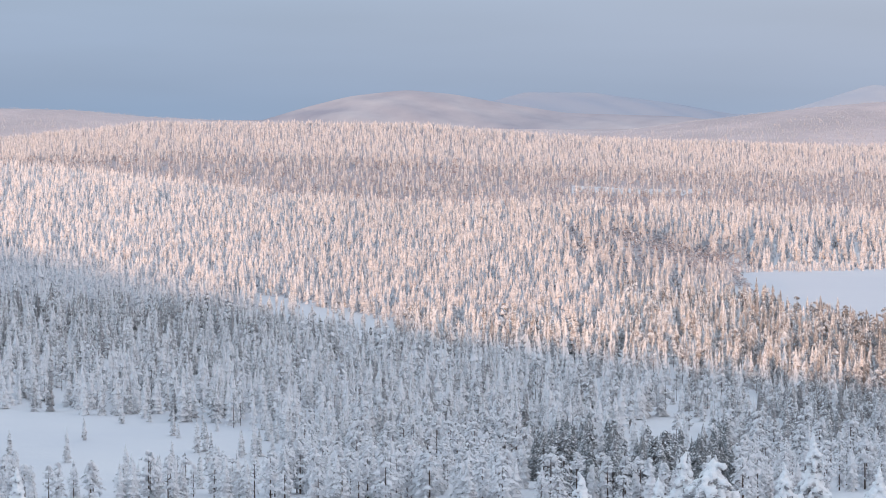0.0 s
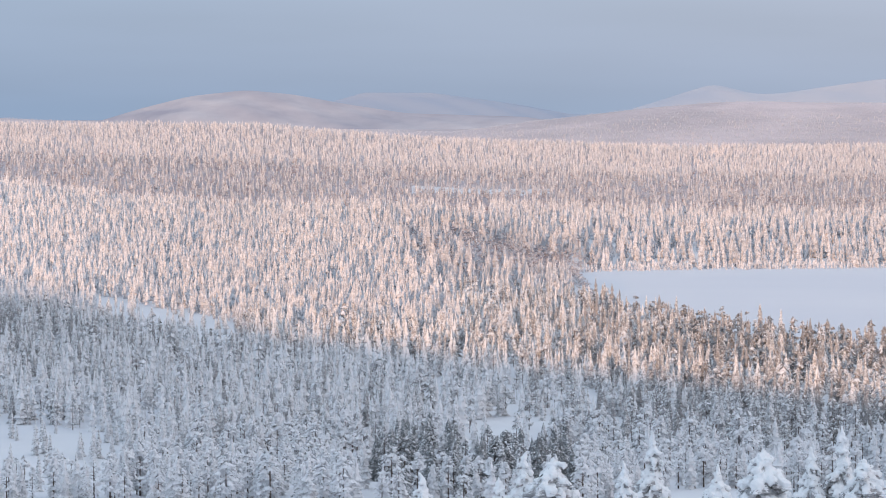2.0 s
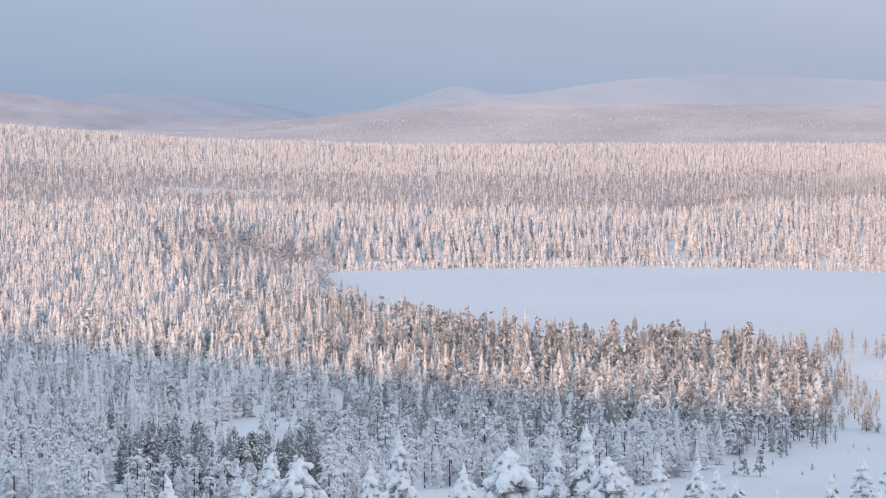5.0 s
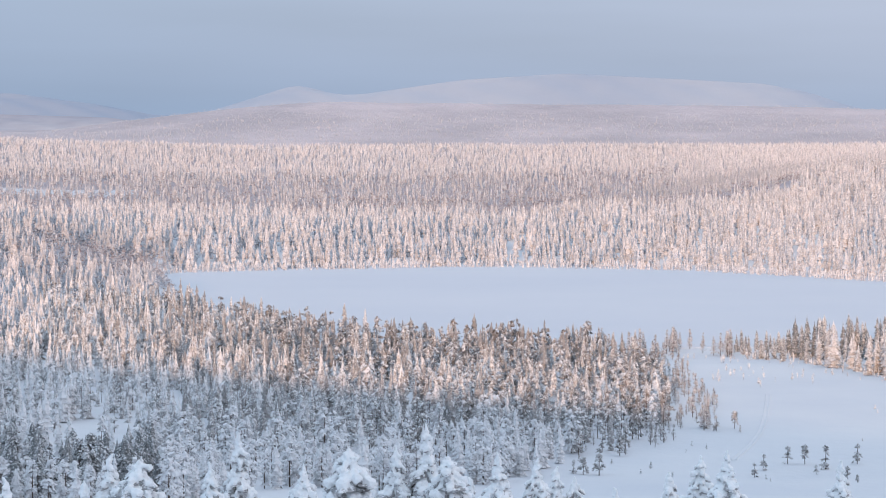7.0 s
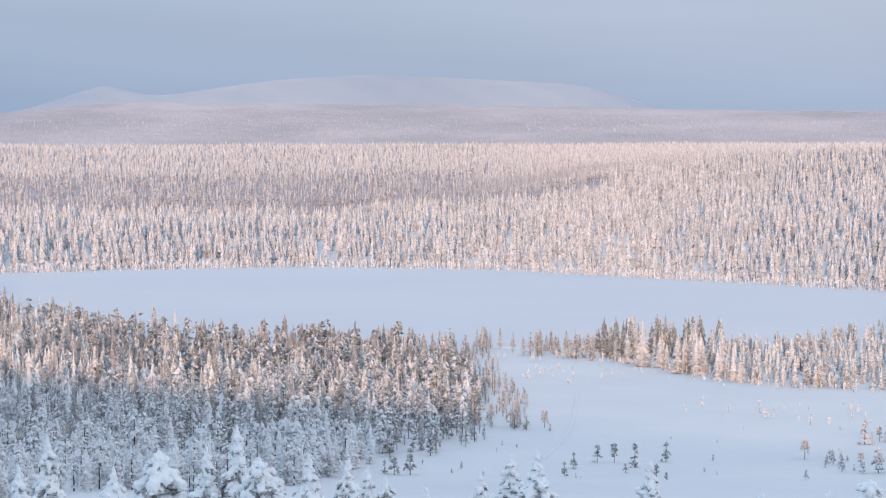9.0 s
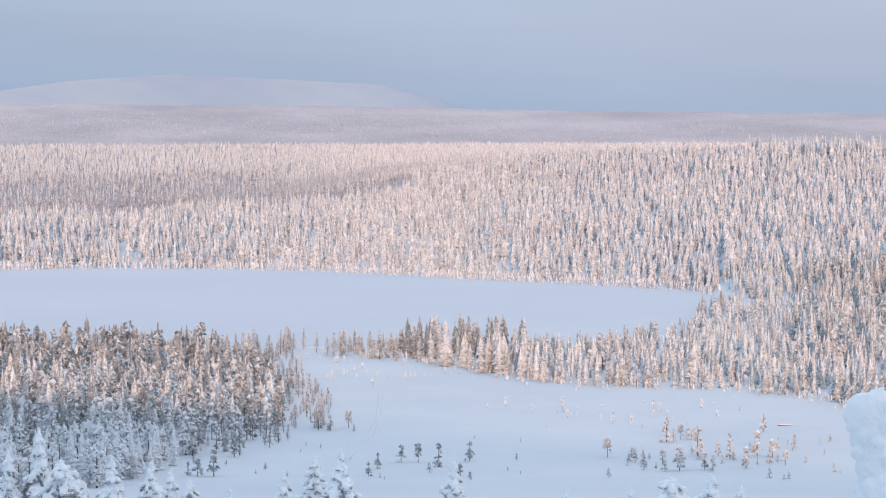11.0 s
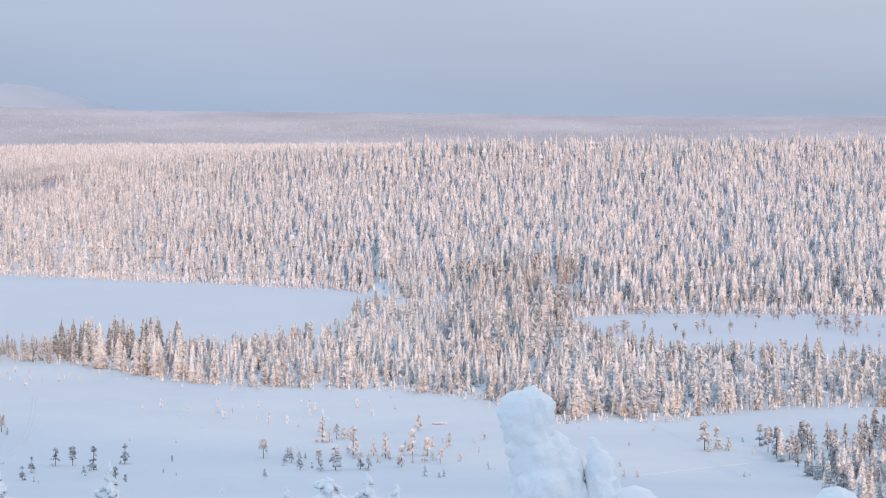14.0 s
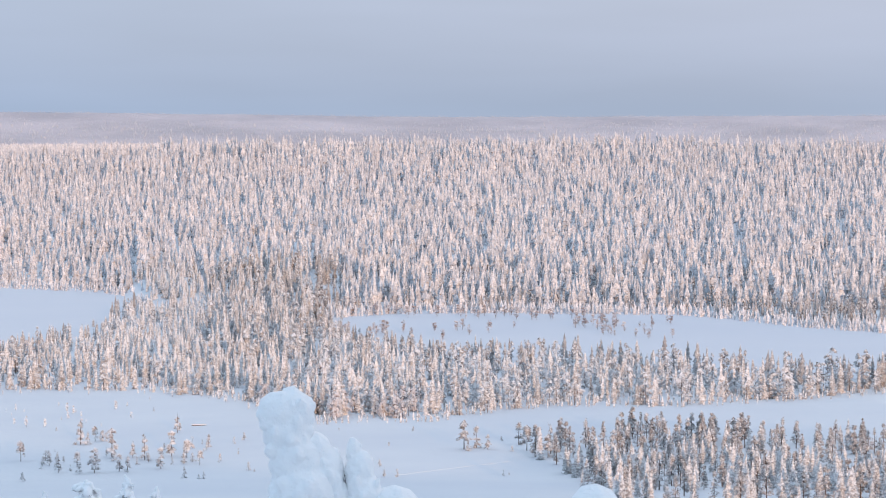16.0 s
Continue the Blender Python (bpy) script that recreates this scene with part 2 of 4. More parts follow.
# ---------------------------------------------------------------- land
def land():
    az = np.concatenate([np.arange(-180, -14, 4.0), np.arange(-14, 46, 0.3), np.arange(46, 180, 4.0)])
    r = np.concatenate([[0.6, 2, 4, 7, 11, 16, 22, 30], np.geomspace(40, 480, 45), np.arange(490, 1800, 9.0), np.geomspace(1815, 3200, 40), np.geomspace(3260, 4960, 40)])
    A, Rr = np.meshgrid(az, r)
    Z = height(A, Rr)
    X, Y = Rr * np.sin(np.radians(A)), Rr * np.cos(np.radians(A))
    v = np.stack([X, Y, Z], -1).reshape(-1, 3)
    n, m = len(r), len(az)
    i = np.arange(n - 1)[:, None] * m + np.arange(m)[None, :]
    j = np.arange(n - 1)[:, None] * m + (np.arange(m)[None, :] + 1) % m
    quads = np.stack([i, i + m, j + m, j], -1).reshape(-1, 4)
    tris = np.concatenate([quads[:, [0, 1, 2]], quads[:, [0, 2, 3]]])
    hub = len(v)
    v = np.vstack([v, [0, 0, float(height(0.0, 0.0))]])
    k = np.arange(m)
    tris = np.concatenate([tris, np.stack([k, (k + 1) % m, np.full(m, hub)], -1)])
    centre = v[tris].mean(1)
    mid = np.hypot(centre[:, 0], centre[:, 1])
    bearing = np.degrees(np.arctan2(centre[:, 0], centre[:, 1]))
    open_snow, thicket = swale(bearing, mid), (bearing > 2.6) & (bearing < 5.5) & (mid > 1100) & (mid < 1400)
    ob = new("ground", mesh_np("ground", v, tris, mats=(SNOW, WOODED, SCRUB), mat_index=np.where(mid > 3000, 1, np.where(((mid > 1500) & ~(open_snow & (bearing < 6))) | thicket, 2, 0)), flat=False))
    tagged(ob, "snow-covered hills and open bog under deep winter snow", "ground", kind="structure")


def frozen_lake(name, az0, az1, near, far, label):
    az = np.linspace(az0, az1, 120)
    rows = [np.stack([r * np.sin(np.radians(az)), r * np.cos(np.radians(az)), np.full_like(az, z)], -1)
            for r, z in ((near(az) * (1 - k) + (far(az) + 14) * k, 0.12 if i % 8 else -1.0) for i, k in enumerate([0.0] + [0.002] + list(np.linspace(0.1, 0.9, 5)) + [0.998] + [1.0]))]
    v = np.concatenate(rows)
    n = len(az)
    i = (np.arange(8)[:, None] * n + np.arange(n - 1)[None, :]).ravel()
    tris = np.concatenate([np.stack([i, i + n + 1, i + n], -1), np.stack([i, i + 1, i + n + 1], -1)])
    ob = new(name, mesh_np(name, v, tris, mats=(LAKE,)))
    tagged(ob, label, "frozen lake", kind="structure")


def fell(crest, rng_m, depth, label, mat, foot=20.0):
    """A far, rounded fell: a crest line by bearing, with a broad face and back."""
    az = np.linspace(crest[0][0] - 0.3, crest[-1][0] + 0.3, 140)
    xs, ys = zip(*crest)
    top = np.interp(az, xs, ys)
    kernel = np.hanning(9) / np.hanning(9).sum()
    top = np.convolve(np.pad(top, 4, mode="edge"), kernel, mode="valid")
    rows = []
    for k in np.concatenate([np.linspace(-1, -0.06, 13), [-0.012, -0.0005, 0.0, 0.3, 0.6]]):
        r = rng_m + k * depth
        h = foot + (top - foot) * (1 - abs(k)) ** 0.85
        h = h + 3.0 * np.sin(az * 3.1 + k * 5) * np.sin(k * 9 + az * 1.7) * (abs(k) > 0.05)
        rows.append(np.stack([r * np.sin(np.radians(az)), r * np.cos(np.radians(az)), h], -1))
    v, n = np.concatenate(rows), len(az)
    i = (np.arange(17)[:, None] * n + np.arange(n - 1)[None, :]).ravel()
    tris = np.concatenate([np.stack([i, i + n + 1, i + n], -1), np.stack([i, i + 1, i + n + 1], -1)])
    ob = new("fell", mesh_np("fell", v, tris, mats=(mat,), flat=False))
    tagged(ob, label, "fell", kind="structure")


land()
frozen_lake("lake", 5.6, 24.1, lake_near, lake_far, "frozen lake under smooth untouched snow")
frozen_lake("bay", 27.5, 46, bay_near, bay_far, "narrow frozen bay under smooth snow")
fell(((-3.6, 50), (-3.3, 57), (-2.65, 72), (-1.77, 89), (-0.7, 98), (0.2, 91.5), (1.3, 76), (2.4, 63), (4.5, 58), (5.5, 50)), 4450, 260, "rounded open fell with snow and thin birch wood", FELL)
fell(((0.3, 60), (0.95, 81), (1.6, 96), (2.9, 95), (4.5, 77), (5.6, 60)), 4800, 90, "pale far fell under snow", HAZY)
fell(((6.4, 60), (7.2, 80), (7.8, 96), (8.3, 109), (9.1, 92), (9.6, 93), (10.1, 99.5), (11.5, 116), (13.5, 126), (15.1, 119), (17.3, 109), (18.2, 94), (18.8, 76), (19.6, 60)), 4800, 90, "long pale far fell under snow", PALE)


# ---------------------------------------------------------------- trees
def frond_tents(rng, z, length, bearing, droop, width, closed, root=None):
    """Drooping branches as small tents: a ridge from the stem to the tip, two falling sides, and a belly where closed."""
    n = len(z)
    c, s = np.cos(bearing), np.sin(bearing)
    out = np.stack([c, s, np.zeros(n)], -1)
    side = np.stack([-s, c, np.zeros(n)], -1)
    up = np.array([0, 0, 1.0])
    zz = z[:, None] * up
    if root is not None:
        zz = zz + out * root[:, None]
    L, W = length[:, None], width[:, None]
    d = droop[:, None]
    a = zz + out * 0.05 * L + up * 0.12 * L
    t = zz + out * L - up * d * L
    l = zz + out * L * 0.55 + side * W - up * (d * L * 0.75 + 0.25 * W)
    r = zz + out * L * 0.55 - side * W - up * (d * L * 0.75 + 0.25 * W)
    pts = [a, t, l, r]
    i = np.arange(n)
    if closed:
        pts.append(zz + out * L * 0.3 - up * (d * L * 0.9 + 0.35 * W))
        i = i * 5
        tri = np.concatenate([np.stack(q, -1) for q in ((i, i + 2, i + 1), (i, i + 1, i + 3), (i + 4, i + 1, i + 2), (i + 4, i + 3, i + 1))])
    else:
        i = i * 4
        tri = np.concatenate([np.stack(q, -1) for q in ((i, i + 2, i + 1), (i, i + 1, i + 3))])
    v = np.stack(pts, 1)
    v += rng.normal(0, 0.06, v.shape) * L[:, None]
    return v.reshape(-1, 3), tri, len(pts)


TOP_SNOW = np.array([0.5, 0.3, -0.5, -0.5, -0.9])     # snow lies on a branch's back and leaves its hanging sides bare


def stem(h, r0, sides=4, lean=0.0):
    """A tapered trunk."""
    k = np.arange(sides) * 2 * np.pi / sides
    ring = np.stack([np.cos(k), np.sin(k), 0 * k], -1)
    v = np.concatenate([ring * r0 + [0, 0, -0.05 * h], ring * r0 * 0.55 + [lean * 0.5, 0, h * 0.55], [[lean, 0, h]]])
    i, j = np.arange(sides), (np.arange(sides) + 1) % sides
    f = np.concatenate([np.stack([i, j, j + sides], -1), np.stack([i, j + sides, i + sides], -1), np.stack([i + sides, j + sides, np.full(sides, 2 * sides)], -1)])
    return v, f


def spruce_shape(rng, h, w, tiers, closed, low=0.02):
    """A narrow northern spruce: ragged drooping tiers that end in a spire, with loose sprays on the nearer ones."""
    sides = 4 if tiers < 8 else 7
    q = (np.arange(tiers) + rng.uniform(0.2, 0.8, tiers)) / tiers
    q[0] = 0.03
    step = h * (1 - low) / tiers
    z = h * low + (h * (1 - low)) * q * 0.93
    R = w * 0.5 * np.minimum(1.0, ((1 - q) * 1.35) ** 0.6) * rng.uniform(0.8, 1.15, tiers)
    V, F, S, n = [], [], [], 0
    i, j = np.arange(sides), (np.arange(sides) + 1) % sides
    for k in range(tiers):
        a = (i + rng.uniform(-0.3, 0.3, sides) + k * 0.5) * 2 * np.pi / sides
        rad = R[k] * rng.uniform(0.62, 1.25, sides)
        ring = np.stack([np.cos(a) * rad, np.sin(a) * rad, z[k] - rng.uniform(0.0, 0.5, sides) * step], -1)
        apex = np.array([[0, 0, min(h * 1.04, z[k] + step * rng.uniform(1.25, 1.7))]])
        V += [ring, apex]
        F.append(n + np.stack([i, j, np.full(sides, sides)], -1))
        # whiter towards the tip: neighbours' shade low down is put into the snow
        S += [rng.uniform(-0.55, 0.05, sides) + 0.2 * (q[k] - 0.5), [0.5 + 0.1 * (q[k] - 0.5)]]
        n += sides + 1
    v, f, s = np.vstack(V), np.vstack(F), np.concatenate(S)
    loose = 0 if tiers < 8 else 2 * tiers if tiers < 11 else 6 * tiers
    if loose:
        lq = rng.random(loose) * 0.93
        reach = w * 0.5 * np.minimum(1.0, ((1 - lq) * 1.35) ** 0.6) * rng.uniform(0.8, 1.25, loose)
        size = np.maximum(reach * rng.uniform(0.3, 0.55, loose), 0.05 * w)
        lv, lf, per = frond_tents(rng, h * (low + 0.93 * lq) + 0.3 * step, size, rng.uniform(0, 6.28, loose), rng.uniform(0.3, 1.2, loose), size * rng.uniform(0.5, 0.8, loose), False, np.maximum(reach - size, 0))
        v, f = np.vstack([v, lv]), np.concatenate([f, lf + n])
        # sprays lose snow downward too, imitating shade from nearby trees
        s = np.concatenate([s, np.repeat(rng.uniform(-0.25, 0.25, loose) + 0.2 * (lq - 0.5), per) + np.tile(TOP_SNOW[:per], loose)])
    return v, f, s


def pine_shape(rng, h, w, fronds, closed, low=0.25, taper=False):
    """A pine: bare lower stem and an uneven, rounded crown of tufts out along its boughs."""
    boughs = max(7, fronds // 5)
    bq, bb = np.sort(rng.random(boughs)), np.cumsum(rng.normal(2.4, 0.6, boughs))
    pick = rng.integers(0, boughs, fronds)
    q = np.clip(bq[pick] + rng.normal(0, 0.03, fronds), 0, 1)
    z = h * (low + (0.97 - low) * q)
    lump = rng.uniform(0.6, 1.15, boughs)[pick]
    fall = np.sqrt(np.clip(1 - (q * 1.0) ** 2.4, 0.03, 1)) * (0.45 + 0.55 * np.minimum(1, q * 2.5 + 0.2)) * lump
    if taper:
        fall = (1.02 - q) ** 0.8 * (0.55 + 0.5 * lump)
    reach = np.clip(w * 0.5 * fall, 0.09 * w, None) * np.sqrt(rng.uniform(0.12, 1.0, fronds))
    size = w * rng.uniform(0.18, 0.30, fronds) * min(1.6, (60 / fronds) ** 0.5)
    bearing = bb[pick] + rng.normal(0, 0.35, fronds)
    v, f, per = frond_tents(rng, z + 0.1 * reach, size, bearing, rng.uniform(0.1, 0.9, fronds), size * rng.uniform(0.5, 0.8, fronds), closed, np.maximum(reach - size * 0.6, 0))
    # less snow low in the crown stands in for shade there
    snow = np.repeat(rng.uniform(-0.25, 0.25, fronds) + 0.2 * (q - 0.5), per) + np.tile(TOP_SNOW[:per], fronds)
    return v, f, snow


def cone_pine_shape(rng, h, w, fronds, closed, low=0.1):
    """A stunted pine of conical growth, its boughs almost to the snow."""
    return pine_shape(rng, h, w, fronds, closed, low, True)


def birch_shape(rng, h, w, fronds, closed, low=0.15):
    """A frosted birch bush: rising sprays."""
    q = rng.random(fronds)
    z = h * (low + (1 - low) * q) * 0.9
    length = w * 0.5 * np.sqrt(np.clip(1 - (2 * q - 0.9) ** 2, 0.1, 1)) * rng.uniform(0.6, 1.1, fronds)
    v, f, per = frond_tents(rng, z, length, rng.uniform(0, 6.28, fronds), rng.uniform(-0.9, 0.1, fronds), length * 0.4, closed)
    snow = np.repeat(rng.uniform(-0.3, 0.3, fronds), per)
    return v, f, snow


def variants(shape, count, seed, h, w, fronds, closed, stem_sides=0, low=None):
    """Some trees of unit kind: points, triangles, snow, and which triangles are bark."""
    out = []
    for k in range(count):
        rng = np.random.default_rng(seed + k)
        kw = {} if low is None else {"low": low}
        v, f, s = shape(rng, h, w * rng.uniform(0.8, 1.2), fronds, closed, **kw)
        m = np.zeros(len(f), int)
        if stem_sides:
            sv, sf = stem(h * 0.97, 0.013 * h, stem_sides, rng.normal(0, 0.01 * h))
            f = np.concatenate([f, sf + len(v)])
            v, s, m = np.vstack([v, sv]), np.concatenate([s, np.zeros(len(sv))]), np.concatenate([m, np.ones(len(sf), int)])
        out.append((v, f, s, m))
    return out


def scatter(name, kinds, az, r, tall, amount, mats, label, category, seed):
    """One forest object: a tree of some kind at each bearing and range."""
    rng = np.random.default_rng(seed)
    n = len(az)
    pick = rng.integers(0, len(kinds), n)
    x, y, z = r * np.sin(np.radians(az)), r * np.cos(np.radians(az)), height(az, r) - 0.15
    turn = rng.uniform(0, 6.283, n)
    V, F, S, M, base = [], [], [], [], 0
    for k, (v, f, s, m) in enumerate(kinds):
        w = np.where(pick == k)[0]
        if not len(w):
            continue
        c, d, q = np.cos(turn[w])[:, None], np.sin(turn[w])[:, None], tall[w][:, None]
        wide = q * rng.uniform(0.85, 1.15, (len(w), 1))
        vx = (v[None, :, 0] * c - v[None, :, 1] * d) * wide + x[w][:, None]
        vy = (v[None, :, 0] * d + v[None, :, 1] * c) * wide + y[w][:, None]
        vz = v[None, :, 2] * q + z[w][:, None]
        V.append(np.stack([vx, vy, vz], -1).reshape(-1, 3))
        F.append((f[None] + (np.arange(len(w)) * len(v))[:, None, None]).reshape(-1, 3) + base)
        S.append((s[None] + amount[w][:, None]).ravel())
        M.append(np.tile(m, len(w)))
        base += len(v) * len(w)
    ob = new(name, mesh_np(name, np.concatenate(V), np.concatenate(F), np.concatenate(S), mats, np.concatenate(M)))
    return tagged(ob, label, category, kind="stuff")


def sown(seed, az0, az1, r0, r1, per_ha, keep=None):
    """Bearings and ranges spread evenly over a stretch of land, where keep allows."""
    rng = np.random.default_rng(seed)
    n = int(0.5 * radians(az1 - az0) * (r1 * r1 - r0 * r0) * per_ha / 1e4)
    az, r = rng.uniform(az0, az1, n), np.sqrt(rng.uniform(r0 * r0, r1 * r1, n))
    if keep is not None:
        k = keep(az, r)
        k = rng.random(n) < k if k.dtype != bool else k
        az, r = az[k], r[k]
    return az, r


def clumps(az, r, size, seed):
    """A soft 0 to 1 pattern of glades over the land."""
    x, y = r * np.sin(np.radians(az)) / size, r * np.cos(np.radians(az)) / size
    p = np.random.default_rng(seed).uniform(0, 6.28, 4)
    return 0.5 + 0.25 * (np.sin(x * 1.9 + p[0] + np.sin(y * 1.3 + p[1])) + np.sin(y * 2.1 + p[2] + np.sin(x * 1.6 + p[3])))


def on_water(az, r):
    a = (az > 5.6) & (az < 24.1) & (r > lake_near(az) + 3) & (r < lake_far(az) + 3)
    b = (az > 27.5) & (r > bay_near(az) + 3) & (r < bay_far(az) + 3)
    return a | b


def on_bog(az, r):
    a = (az > 16.1) & (r < bog_far(az))
    b = (az > 9) & (az <= 16.15) & (r < bog_left_low(az))
    c = (az > 14.6) & (az <= 16.15) & (r > bog_left_high(az)) & (r < 853)
    return a | b | c


def glade(az, r):
    a = (az < -3.1) & (r > 505) & (r < 690 - 9 * (az + 9))
    b = (az > 3.4 + 0.4 * np.sin(r / 9)) & (az < 5.1 + 0.35 * np.sin(r / 7 + 1)) & (r > 600 + 16 * np.sin(az * 7)) & (r < 664 + 18 * np.sin(az * 5))
    c = (az > -3.6) & (az < -0.9) & (np.abs(r - (945 - 27 * (az + 3.3))) < 46)
    return a | b | c


# ---- far woods
SPRUCE_FAR = variants(spruce_shape, 14, 100, 1.0, 0.28, 3, False)
SPRUCE_DISTANT = variants(spruce_shape, 6, 150, 1.0, 0.42, 1, False)
SPRUCE_MID = variants(spruce_shape, 20, 200, 1.0, 0.30, 6, False)
SPRUCE_NEAR = variants(spruce_shape, 14, 400, 1.0, 0.30, 9, False, 3)
PINE_NEAR = variants(pine_shape, 12, 500, 1.0, 0.38, 66, False, 3, 0.16)
BIRCH_FAR = variants(birch_shape, 6, 600, 1.0, 0.55, 8, False)
BIRCH_NEAR = variants(birch_shape, 5, 660, 1.0, 0.62, 40, False, 3)
UNDER = variants(spruce_shape, 8, 640, 1.0, 0.42, 3, False)


def heights(n, lo, hi, seed):
    return np.random.default_rng(seed).triangular(lo, (lo + hi) / 2, hi, n)


def amounts(n, mean, spread, seed):
    return np.random.default_rng(seed).normal(mean, spread, n)


az, r = sown(1, -9.5, 40.5, 3320, 3870, 170)
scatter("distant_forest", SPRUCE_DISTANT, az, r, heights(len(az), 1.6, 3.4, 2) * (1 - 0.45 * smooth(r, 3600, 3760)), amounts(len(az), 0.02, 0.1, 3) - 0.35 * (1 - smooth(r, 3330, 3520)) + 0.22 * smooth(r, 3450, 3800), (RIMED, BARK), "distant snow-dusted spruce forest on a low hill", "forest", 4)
az, r = sown(5, -9.5, 40.5, 1720, 2340, 540, lambda a, q: np.where(a < 25, 1.0, np.where(q < 1800, 0.8, 0.0)) * np.where((a < 15) & (q < 1950), 0.45, 1.0) * ~swale(a, q))
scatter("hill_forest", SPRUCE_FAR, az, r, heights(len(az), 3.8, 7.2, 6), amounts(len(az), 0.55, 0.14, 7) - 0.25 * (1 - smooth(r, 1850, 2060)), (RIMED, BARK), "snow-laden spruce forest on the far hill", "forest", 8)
az, r = sown(13, -9.5, 15.5, 1560, 1990, 330)
more = sown(18, 8, 18.5, 1600, 1770, 330)
az, r = np.concatenate([az, more[0]]), np.concatenate([r, more[1]])
k = ~swale(az, r) | (np.random.default_rng(96).random(len(az)) < 0.15)
az, r = az[k], r[k]
scatter("birch_wood", BIRCH_FAR, az, r, heights(len(az), 4, 7, 15), amounts(len(az), 0.34, 0.12, 16), (BIRCH, BARK), "grey birch wood in the hollow below the hill", "forest", 17)
def on_slope(a, q):
    shore = np.where(a < 24.2, lake_far(a) - 14, bay_far(a) - 6) + 24 * clumps(a, a * 30, 9, 61)
    thicket = (a > 2.3) & (a < 5.8) & (q > 1120) & (q < 1330) & (clumps(a, q, 3, 62) > 0.42)
    return (~thicket & ((a < 5.6) | (a > 38) | ((a > 24.2) & (a < 27.4)) | (q > shore)) & ((q > 1040) | (a < 3.5)) & ~(on_water(a, q) & (q < shore)) & ~glade(a, q) & ((q > 1150) | (a < 5.6) | (a > 24)) & ~((a > 24) & (a < 28) & (q < 1150)) & ((a > 18) | (q < 1600)) & ((a > 4) | (q < 1450)) & ~swale(a, q) & ~((a > 3.4) & (a < 5.8) & (q > 1215) & (q < 1305)))


az, r = sown(9, -9.5, 40.5, 900, 1720, 420, on_slope)
more = sown(59, -9.5, 3, 920, 1450, 320, on_slope)
az, r = np.concatenate([az, more[0]]), np.concatenate([r, more[1]])
# heavier rime westward also stands in for stronger sun on the ridge
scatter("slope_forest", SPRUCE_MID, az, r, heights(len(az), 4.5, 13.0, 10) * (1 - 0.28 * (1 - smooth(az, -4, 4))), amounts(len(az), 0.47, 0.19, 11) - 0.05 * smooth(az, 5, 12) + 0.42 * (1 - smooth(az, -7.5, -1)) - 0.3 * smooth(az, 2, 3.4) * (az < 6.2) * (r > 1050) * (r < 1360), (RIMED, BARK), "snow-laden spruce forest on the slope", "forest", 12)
az, r = sown(53, -9.5, 3, 930, 1450, 520, on_slope)
# whiter westward as well, carrying the ridge's extra sunlight in the snow
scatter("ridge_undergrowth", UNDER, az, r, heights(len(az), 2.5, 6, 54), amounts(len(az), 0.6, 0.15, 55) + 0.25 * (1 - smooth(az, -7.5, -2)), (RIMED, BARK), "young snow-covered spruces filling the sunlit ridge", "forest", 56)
az, r = sown(34, -9.5, 40.5, 1040, 1720, 170, lambda a, q: ~on_water(a, q) & ~glade(a, q) & ((q > 1150) | (a < 5.6) | (a > 24)) & ((a > 18) | (q < 1600)) & ((a > 4) | (q < 1450)))
scatter("undergrowth", UNDER, az, r, heights(len(az), 1.5, 5.5, 35), amounts(len(az), 0.40, 0.15, 36), (RIMED, BARK), "young spruces between the tall trees on the slope", "forest", 37)
# added scrub with little snow, its darkness imitating a shaded band
az, r = sown(19, 2.6, 19, 1480, 1950, 720, lambda a, q: swale(a, q) & ((a > 6) | (q % 9 < 3)))
scatter("swale_scrub", SPRUCE_FAR, az, r, heights(len(az), 2.5, 5.5, 20), amounts(len(az), -0.15, 0.2, 28), (RIMED, BARK), "low spruce scrub, dark in place of shade, in a dip of the far woods", "scrub", 29)
az, r = sown(18, 2.2, 6.0, 1080, 1345, 760, lambda a, q: ~on_water(a, q))
scatter("lakeside_birches", BIRCH_FAR, az, r, heights(len(az), 4, 8, 19), amounts(len(az), 0.5, 0.12, 28), (BIRCH, BARK), "brownish birch thicket at the end of the lake", "forest", 29)

# ---- woods this side of the lake
def windswept(az, r):
    """Nearness to the open ice, where the wind has shaken the crowns bare."""
    lake = smooth(r, lake_near(az) - 70, lake_near(az) - 8) * (az > 5.8) * (az < 24)
    bay = smooth(r, bay_near(az) - 60, bay_near(az) - 8) * (az > 27.4)
    return lake + bay


near_ok = lambda a, q: ~((a > 14.2) & (a < 16.5) & (q > 815)) & ~on_water(a, q) & ~on_bog(a, q) & ~glade(a, q) & ((a < 16.2) | (q > bog_far(a)))
az, r = sown(20, -9.5, 15.5, 600, 1045, 470, lambda a, q: (near_ok(a, q) & ((q < 920) | (a > 3.2))) * np.where((a > 2.5) & (a < 9) & (q > 625) & (q < 760), 0.35 + 0.65 * clumps(a, q, 22, 79), 1.0))
k = np.random.default_rng(21).random(len(az)) < 0.28 + 0.36 * smooth(az, 6, 11)
# the near frost term also brightens pines that lie in the hill's shadow
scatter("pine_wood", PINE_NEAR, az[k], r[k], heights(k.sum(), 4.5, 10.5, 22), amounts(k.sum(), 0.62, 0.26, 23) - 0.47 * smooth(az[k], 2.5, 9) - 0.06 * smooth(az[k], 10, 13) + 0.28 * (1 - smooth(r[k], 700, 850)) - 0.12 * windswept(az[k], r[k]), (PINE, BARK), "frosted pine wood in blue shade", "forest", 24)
k = ~k
